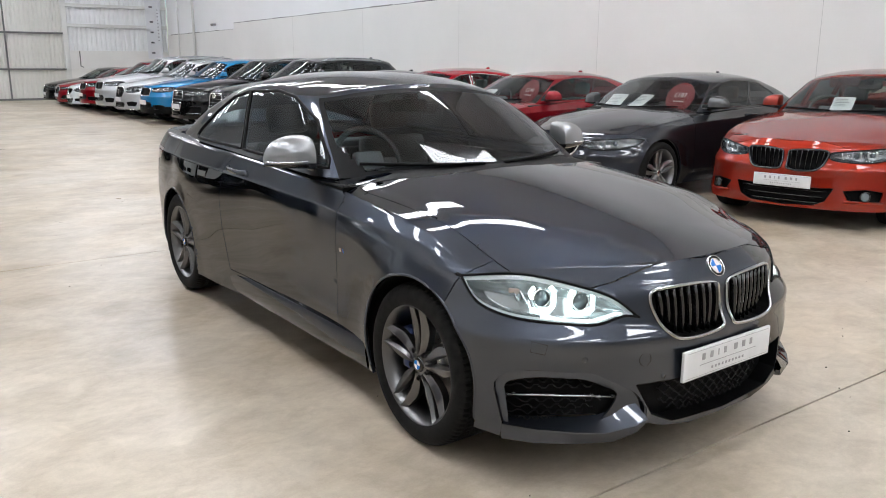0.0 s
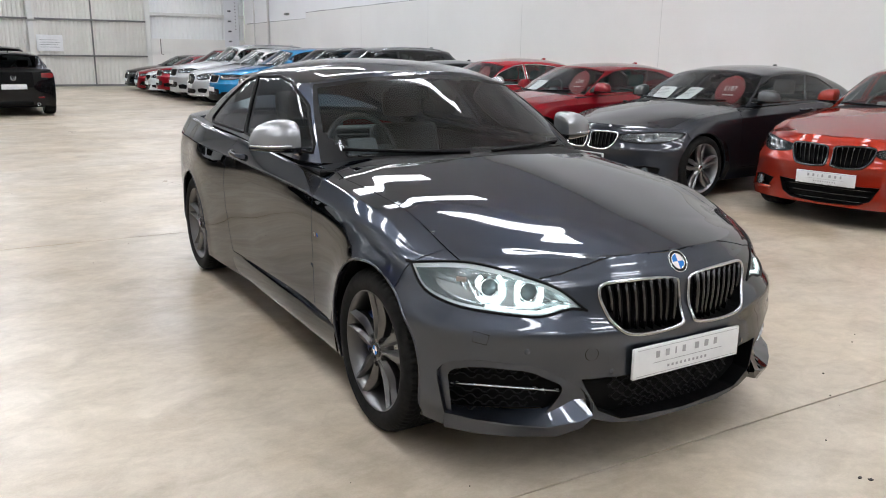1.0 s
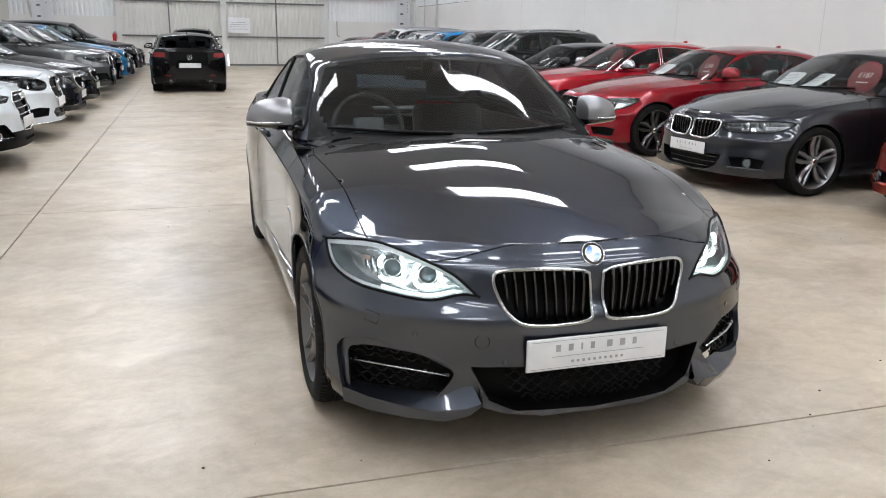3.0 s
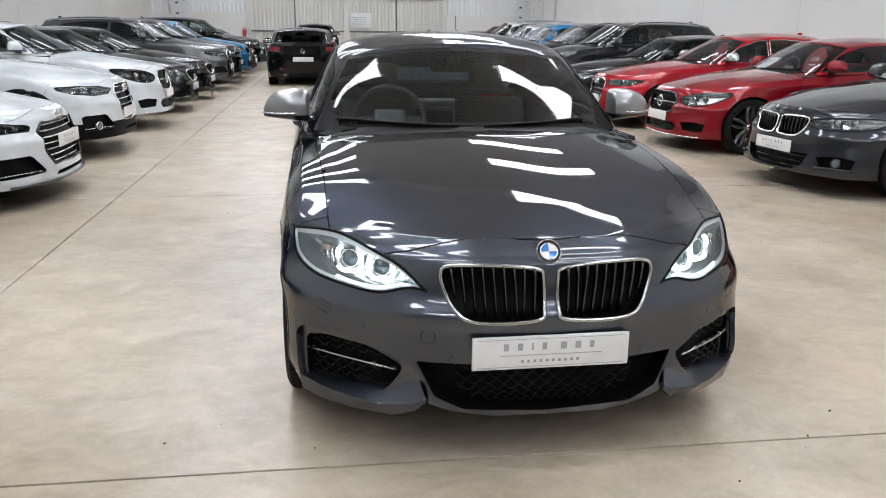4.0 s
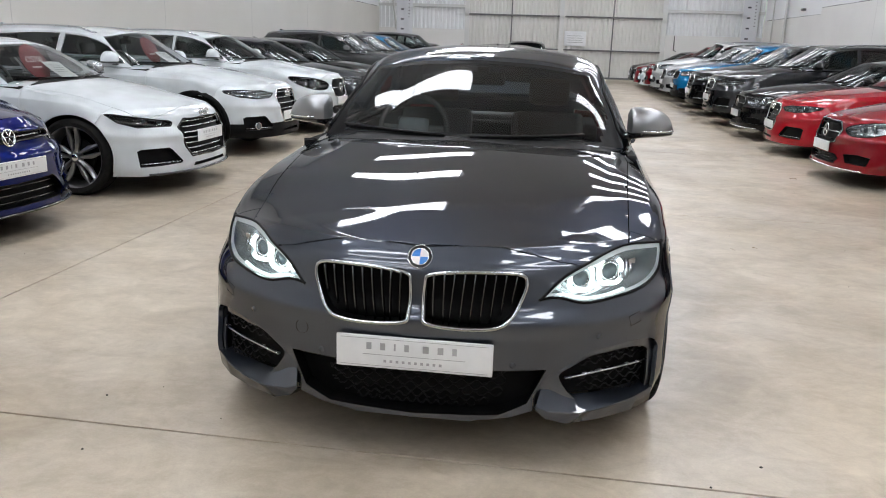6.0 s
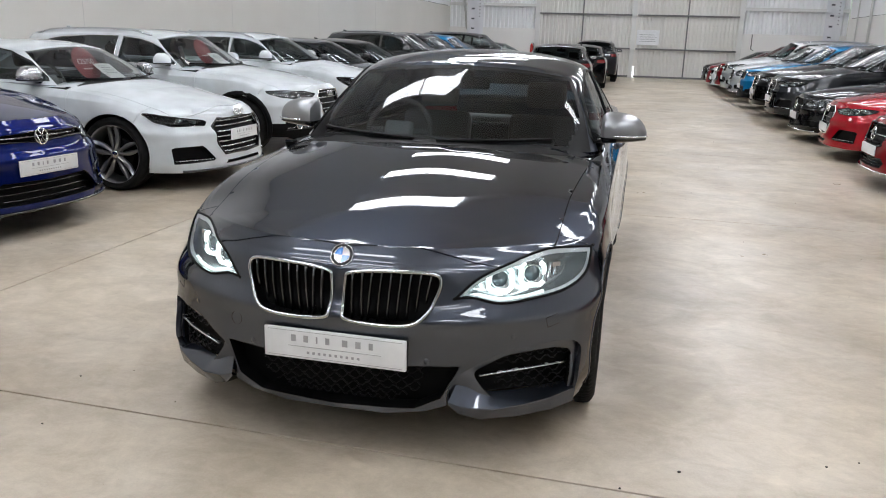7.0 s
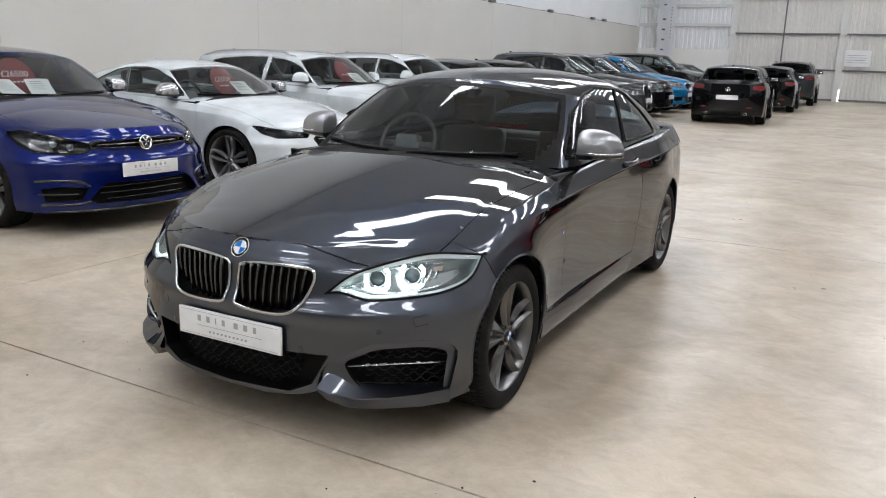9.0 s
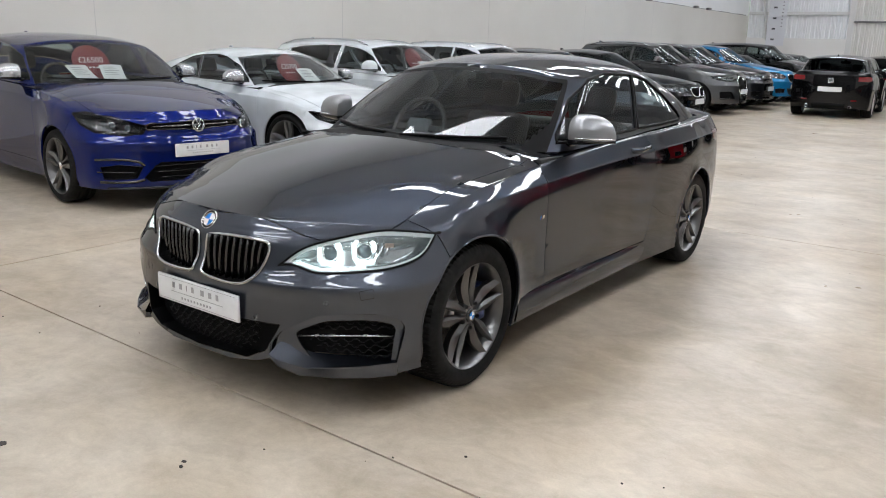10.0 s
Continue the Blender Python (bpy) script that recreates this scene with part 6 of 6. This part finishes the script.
box(b, 0.50, GATE_Y + 0.16, 0.0, 0.63, GATE_Y + 0.17, 0.54)

tagged(part("backdrop", b, DAYLIGHT, smooth=False), "bright daylight behind the narrow gate gap", "daylight", kind="structure")

# paints of the parked cars
P_ORANGE = paint("sunset_orange_paint", (0.30, 0.022, 0.010), 0.75, coat_ior=1.52)
P_ANTHRACITE = paint("anthracite_paint", (0.03, 0.033, 0.042), 0.8, coat_ior=1.55)
P_RED = paint("bright_red_paint", (0.36, 0.007, 0.016), 0.35, coat_ior=1.5)
P_CRIMSON = paint("crimson_paint", (0.25, 0.007, 0.014), 0.6, coat_ior=1.5)
P_BLACK = paint("black_paint", (0.004, 0.004, 0.0045), 0.0, coat_ior=1.38)
P_NIGHT = paint("night_grey_paint", (0.022, 0.024, 0.028), 0.9, coat_ior=1.52)
P_STONE = paint("stone_grey_paint", (0.085, 0.088, 0.09), 0.9, coat_ior=1.52)
P_BLUE = paint("lapis_blue_paint", (0.004, 0.012, 0.115), 0.7, rough=0.38, coat_ior=1.42)
P_SKY = paint("bright_blue_paint", (0.010, 0.17, 0.37), 0.35, coat_ior=1.5)
P_WHITE = paint("white_paint", (0.615, 0.655, 0.675), 0.0, False, coat_ior=1.55)
P_SILVER = paint("silver_paint", (0.50, 0.51, 0.52), 0.7)

HATCH = dict(cabin_in=1.07, nose=-0.90, wb=2.63, tail=3.40, top=1.46, wide=0.90, hood=0.83, belt=1.0, cowl=0.36, ws_top=1.16, roof_end=2.92, back=3.24, wheel=0.32, arch=0.355, sidewall=0.068)
SALOON = dict(nose=-0.80, wb=2.81, tail=3.83, top=1.43, wide=0.905, hood=0.79, belt=0.97, cowl=0.52, ws_top=1.32, roof_end=2.65, back=3.30, wheel=0.325, arch=0.36)
COUPE4 = dict(nose=-0.80, wb=2.81, tail=3.84, top=1.38, wide=0.913, hood=0.765, belt=0.955, cowl=0.52, ws_top=1.30, roof_end=2.55, back=3.32, wheel=0.33, arch=0.362, sidewall=0.070)
TT = dict(nose=-0.87, wb=2.505, tail=3.31, top=1.35, wide=0.916, hood=0.775, belt=0.955, cowl=0.38, ws_top=1.10, roof_end=2.02, back=2.86, wheel=0.34, arch=0.372, sidewall=0.066)
ESTATE = dict(nose=-0.88, wb=2.81, tail=3.84, top=1.50, wide=0.92, hood=0.86, belt=1.03, cowl=0.50, ws_top=1.25, roof_end=3.25, back=3.64, sill=0.22, wheel=0.345, arch=0.38)
SUV = dict(nose=-0.88, wb=2.82, tail=3.78, top=1.65, wide=0.945, hood=0.97, belt=1.14, cowl=0.42, ws_top=1.16, roof_end=3.10, back=3.52, sill=0.27, wheel=0.365, arch=0.405, cabin_in=1.08)
BIG_SUV = dict(nose=-0.88, wb=2.95, tail=4.0, top=1.78, wide=0.98, hood=1.05, belt=1.22, cowl=0.40, ws_top=1.10, roof_end=3.35, back=3.72, sill=0.28, wheel=0.375, arch=0.415, cabin_in=1.1)
CROSS = dict(nose=-0.88, wb=2.70, tail=3.52, top=1.50, wide=0.90, hood=0.90, belt=1.06, cowl=0.38, ws_top=1.12, roof_end=2.85, back=3.28, sill=0.23, wheel=0.34, arch=0.375, cabin_in=1.04)


def park(px, py, turn, D):
    """The pose of a car whose nose stands at (px, py) and whose front points -y turned by so many degrees."""
    a = radians(turn)
    h = Vector((math.sin(a), -math.cos(a), 0))
    o = Vector((px, py, 0)) + h * D["nose"]
    return pose(o.x, o.y, 0, 0, 0, turn)


RIGHT_ROW, LEFT_ROW = "cars parked along the east wall", "cars parked along the west wall"


def parked(name, px, py, turn, D, colour, label, group, **kw):
    m = park(px, py, turn, D)
    car = build_car(name, m, label, group, D, colour, **kw)[0]
    return m, {**BASE, **D}


def dress(m, D, cards=(), sheets=(), text=None):
    """Price cards and sheets of paper that lean inside the windscreen."""
    kx = D["wide"] / 0.885
    for x, dz in cards:
        price_card("", m @ pose(x * kx, D["cowl"] + 0.56 + (D["top"] - D["belt"] - 0.45) * 0.4, D["belt"] + 0.13 + dz, -28, 0, 0), text)
    for x, tilt in sheets:
        paper_sheet(m @ pose(x * kx, D["cowl"] + 0.31 + 0.06 * (abs(x) < 0.3), D["belt"] + 0.075, 27, 0, tilt))


m, D = parked("orange_saloon", 4.31, 1.63, -81, SALOON, P_ORANGE, "burnt orange four-door saloon with gloss black kidney grille", RIGHT_ROW,
              style="bmw", body="four", grille_mat=GLOSS, frame_mat=GLOSS, bars=True, alloy=ALLOY, fogs=True, fine=True, lamps="three")
dress(m, D, (), ((-0.1, 8),))
m, D = parked("anthracite_coupe", 3.50, 3.88, -86, COUPE4, P_ANTHRACITE, "dark anthracite two-door coupe with dark twin-spoke wheels", RIGHT_ROW,
              style="bmw", body="coupe", grille_mat=GLOSS, bars=True, alloy=ALLOY_GREY, mirror_mat=P_STONE, fogs=True, fine=True, lamps="three")
dress(m, D, ((0.36, 0.0),), ((-0.36, 10), (-0.05, -6)), "£187")
m, D = parked("crimson_coupe", 3.50, 6.60, -90, COUPE4, P_CRIMSON, "crimson two-door coupe with star badge grille", RIGHT_ROW,
              style="merc", body="coupe", alloy=ALLOY, wheel_style="twin5", frame_mat=GLOSS, fine=True)
dress(m, D, ((0.34, 0.0),), ((-0.3, 5),), "£240")
m, D = parked("red_hatchback", 3.53, 9.15, -92, SALOON, P_RED, "bright red car with chrome framed single grille", RIGHT_ROW,
              style="audi", body="four", frame_mat=CHROME, mirror_mat=SATIN, grille_mat=GLOSS, fine=True)
dress(m, D, ((0.30, 0.02),), ())
parked("black_convertible", 3.50, 11.35, -90, COUPE4, P_BLACK, "black two-door convertible with star badge grille", RIGHT_ROW, style="merc", body="coupe", frame_mat=GLOSS)
parked("grey_suv", 3.40, 13.7, -90, SUV, P_NIGHT, "dark grey sport utility car with roof rails", RIGHT_ROW, style="audi", body="four", rails=True, grille_mat=SATIN)
parked("black_suv", 3.40, 16.1, -90, SUV, P_BLACK, "black sport utility car with chrome grille", RIGHT_ROW, style="audi", body="four", rails=True, grille_mat=CHROME)
parked("blue_suv", 3.40, 18.7, -90, SUV, P_SKY, "bright blue compact sport utility car", RIGHT_ROW, style="suv", body="four", cladding=True)
parked("pale_suv", 3.40, 21.1, -90, SUV, P_SILVER, "pale silver sport utility car with star badge", RIGHT_ROW, style="merc", body="four", rails=True)
parked("silver_suv", 3.40, 23.5, -90, BIG_SUV, P_SILVER, "large silver sport utility car with roof rails", RIGHT_ROW, style="suv", body="four", rails=True)
parked("crimson_suv", 3.40, 25.7, -90, SUV, P_CRIMSON, "dark red sport utility car", RIGHT_ROW, style="suv", body="four")
parked("white_saloon", 3.40, 27.6, -90, SALOON, P_WHITE, "white four-door saloon with kidney grille", RIGHT_ROW, style="bmw", body="four")
parked("red_saloon", 3.40, 29.7, -90, SALOON, P_CRIMSON, "dark red four-door saloon near the gate", RIGHT_ROW, style="audi", body="four")
parked("black_saloon", 3.40, 32.0, -90, SALOON, P_BLACK, "black four-door saloon by the gate", RIGHT_ROW, style="audi", body="four")

m, D = parked("blue_hatchback", -3.13, 1.65, 84, HATCH, P_BLUE, "deep blue hatchback with silver mirrors and black wheels", LEFT_ROW,
              style="vw", body="four", grille_mat=GLOSS, frame_mat=GLOSS, mirror_mat=SATIN, bars=True, plate_z=0.47, wheel_style="twin5", alloy=ALLOY, fine=True, lamp_dark=True)
dress(m, D, ((-0.10, 0.04),), ((-0.30, 6), (0.02, -14)), "£26500")
m, D = parked("white_sports_coupe", -2.86, 4.08, 90, TT, P_WHITE, "white two-door sports coupe with black grille", LEFT_ROW,
              style="tt", body="coupe", grille_mat=SATIN, frame_mat=GLOSS, mirror_mat=SATIN, lamp_dark=True, bars=True, wheel_style="twin5", alloy=ALLOY_GREY, plate_z=0.50, fine=True)
dress(m, D, ((0.02, 0.02),), ((0.16, -14),), "£25700")
m, D = parked("white_estate", -2.95, 6.72, 90, ESTATE, P_WHITE, "white estate car with grey cladding and roof rails", LEFT_ROW,
              style="audi", body="four", rails=True, cladding=True, grille_mat=SATIN, frame_mat=CHROME, fogs=True, fine=True)
dress(m, D, ((0.12, 0.04),), ((0.2, -12),))
parked("white_crossover", -2.95, 9.25, 90, CROSS, P_WHITE, "white crossover with star badge and roof rails", LEFT_ROW, style="merc", body="four", rails=True, lamp_dark=True)
parked("dark_saloon", -2.95, 11.75, 90, SALOON, P_NIGHT, "dark grey saloon with kidney grille", LEFT_ROW, style="bmw", body="four")
parked("black_saloon", -2.95, 14.1, 90, SALOON, P_BLACK, "black saloon with kidney grille", LEFT_ROW, style="bmw", body="four")
parked("stone_suv", -2.85, 16.9, 90, SUV, P_STONE, "stone grey sport utility car with roof rails", LEFT_ROW, style="audi", body="four", rails=True)
parked("dark_suv", -2.85, 19.3, 90, SUV, P_NIGHT, "dark grey sport utility car", LEFT_ROW, style="vw", body="four", rails=True)
parked("blue_coupe_suv", -2.85, 21.7, 90, SUV, P_SKY, "bright blue sport utility car with kidney grille", LEFT_ROW, style="bmw", body="four")
parked("grey_saloon", -2.85, 24.1, 90, SALOON, P_STONE, "grey four-door saloon parked beside others", LEFT_ROW, style="bmw", body="four")
parked("black_big_suv", -2.85, 26.6, 90, BIG_SUV, P_BLACK, "large black sport utility car", LEFT_ROW, style="suv", body="four")
parked("grey_hatchback", -2.85, 29.2, 90, HATCH, P_STONE, "grey hatchback near the gate", LEFT_ROW, style="vw", body="four")
parked("dark_hatchback", -2.85, 31.6, 90, HATCH, P_NIGHT, "dark hatchback near the gate", LEFT_ROW, style="vw", body="four")

# three cars in the aisle with their tails this way
AISLE = "cars standing in the aisle"
for nm, x, y, turn, D, col, lab, st in (
        ("black_hatchback", -1.20, 17.95, 183, HATCH, P_BLACK, "black hatchback seen with red tail lamps", "vw"),
        ("black_hatchback", -1.10, 24.4, 182, HATCH, P_BLACK, "black hatchback parked in the aisle", "vw"),
        ("dark_suv", -0.95, 29.6, 181, SUV, P_NIGHT, "dark sport utility car with roof rails in the aisle", "suv")):
    a = radians(turn)
    h = Vector((math.sin(a), -math.cos(a), 0))
    o = Vector((x, y, 0)) + h * D["tail"]
    car = build_car(nm, pose(o.x, o.y, 0, 0, 0, turn), lab, AISLE, D, col, style=st, body="four", rails=st == "suv", fine=st == "vw")[0]
    plate_part(car, (0, D["tail"] + 0.012, 0.66 * D["belt"]), (0, 1, 0), False)
    ring_badge(car, (0, D["tail"] - 0.01, 0.86 * D["belt"]), (0, 1, 0.15), 0.06, "vee")
    sill = D["sill"] if "sill" in D else 0.2
    b = bmesh.new()
    for i, (y0, z0, w) in enumerate(((-0.06, sill, 0.60), (-0.002, sill + 0.03, 0.60), (0.008, 0.33, 0.66), (-0.02, 0.36, 0.68))):
        ring = [b.verts.new((w * u, D["tail"] + y0 - 0.10 * abs(u) ** 3, z0)) for u in np.linspace(-1, 1, 17)]
        if i:
            for j in range(16):
                b.faces.new((last[j], last[j + 1], ring[j + 1], ring[j]))
        last = ring
    bmesh.ops.recalc_face_normals(b, faces=b.faces)
    part("rear_diffuser", b, BLACK, car)
    for sx in (-1, 1):
        b = bmesh.new()
        box(b, sx * 0.50 - 0.10, D["tail"] - 0.06, 0.40, sx * 0.50 + 0.10, D["tail"] - 0.012, 0.435, 0.006)
        part("rear_reflector", b, RED_LENS, car)
        b = bmesh.new()
        lathe(b, [(0.030, 0.0), (0.036, 0.004), (0.036, -0.09), (0.028, -0.09), (0.030, 0.0)], 16, "y")
        pipe = part("exhaust_pipe", b, CHROME, car)
        pipe.matrix_local = Matrix.Translation((sx * 0.47, D["tail"] - 0.005, sill + 0.06))
    # spoiler over the tailgate glass
    b = bmesh.new()
    yr, zr = D["roof_end"], D["top"] - 0.045
    rows = []
    for y0, z0, w in ((0.0, 0.0, 0.56), (0.11, -0.015, 0.60), (0.20, -0.035, 0.60), (0.20, -0.055, 0.59), (0.08, -0.06, 0.56)):
        rows.append([b.verts.new((w * u, yr + y0 - 0.05 * u * u, zr + z0 - 0.05 * u * u)) for u in np.linspace(-1, 1, 13)])
    for i in range(5):
        for j in range(12):
            b.faces.new((rows[i][j], rows[i][j + 1], rows[(i + 1) % 5][j + 1], rows[(i + 1) % 5][j]))
    bmesh.ops.recalc_face_normals(b, faces=b.faces)
    part("roof_spoiler", b, col, car, sharp=40)
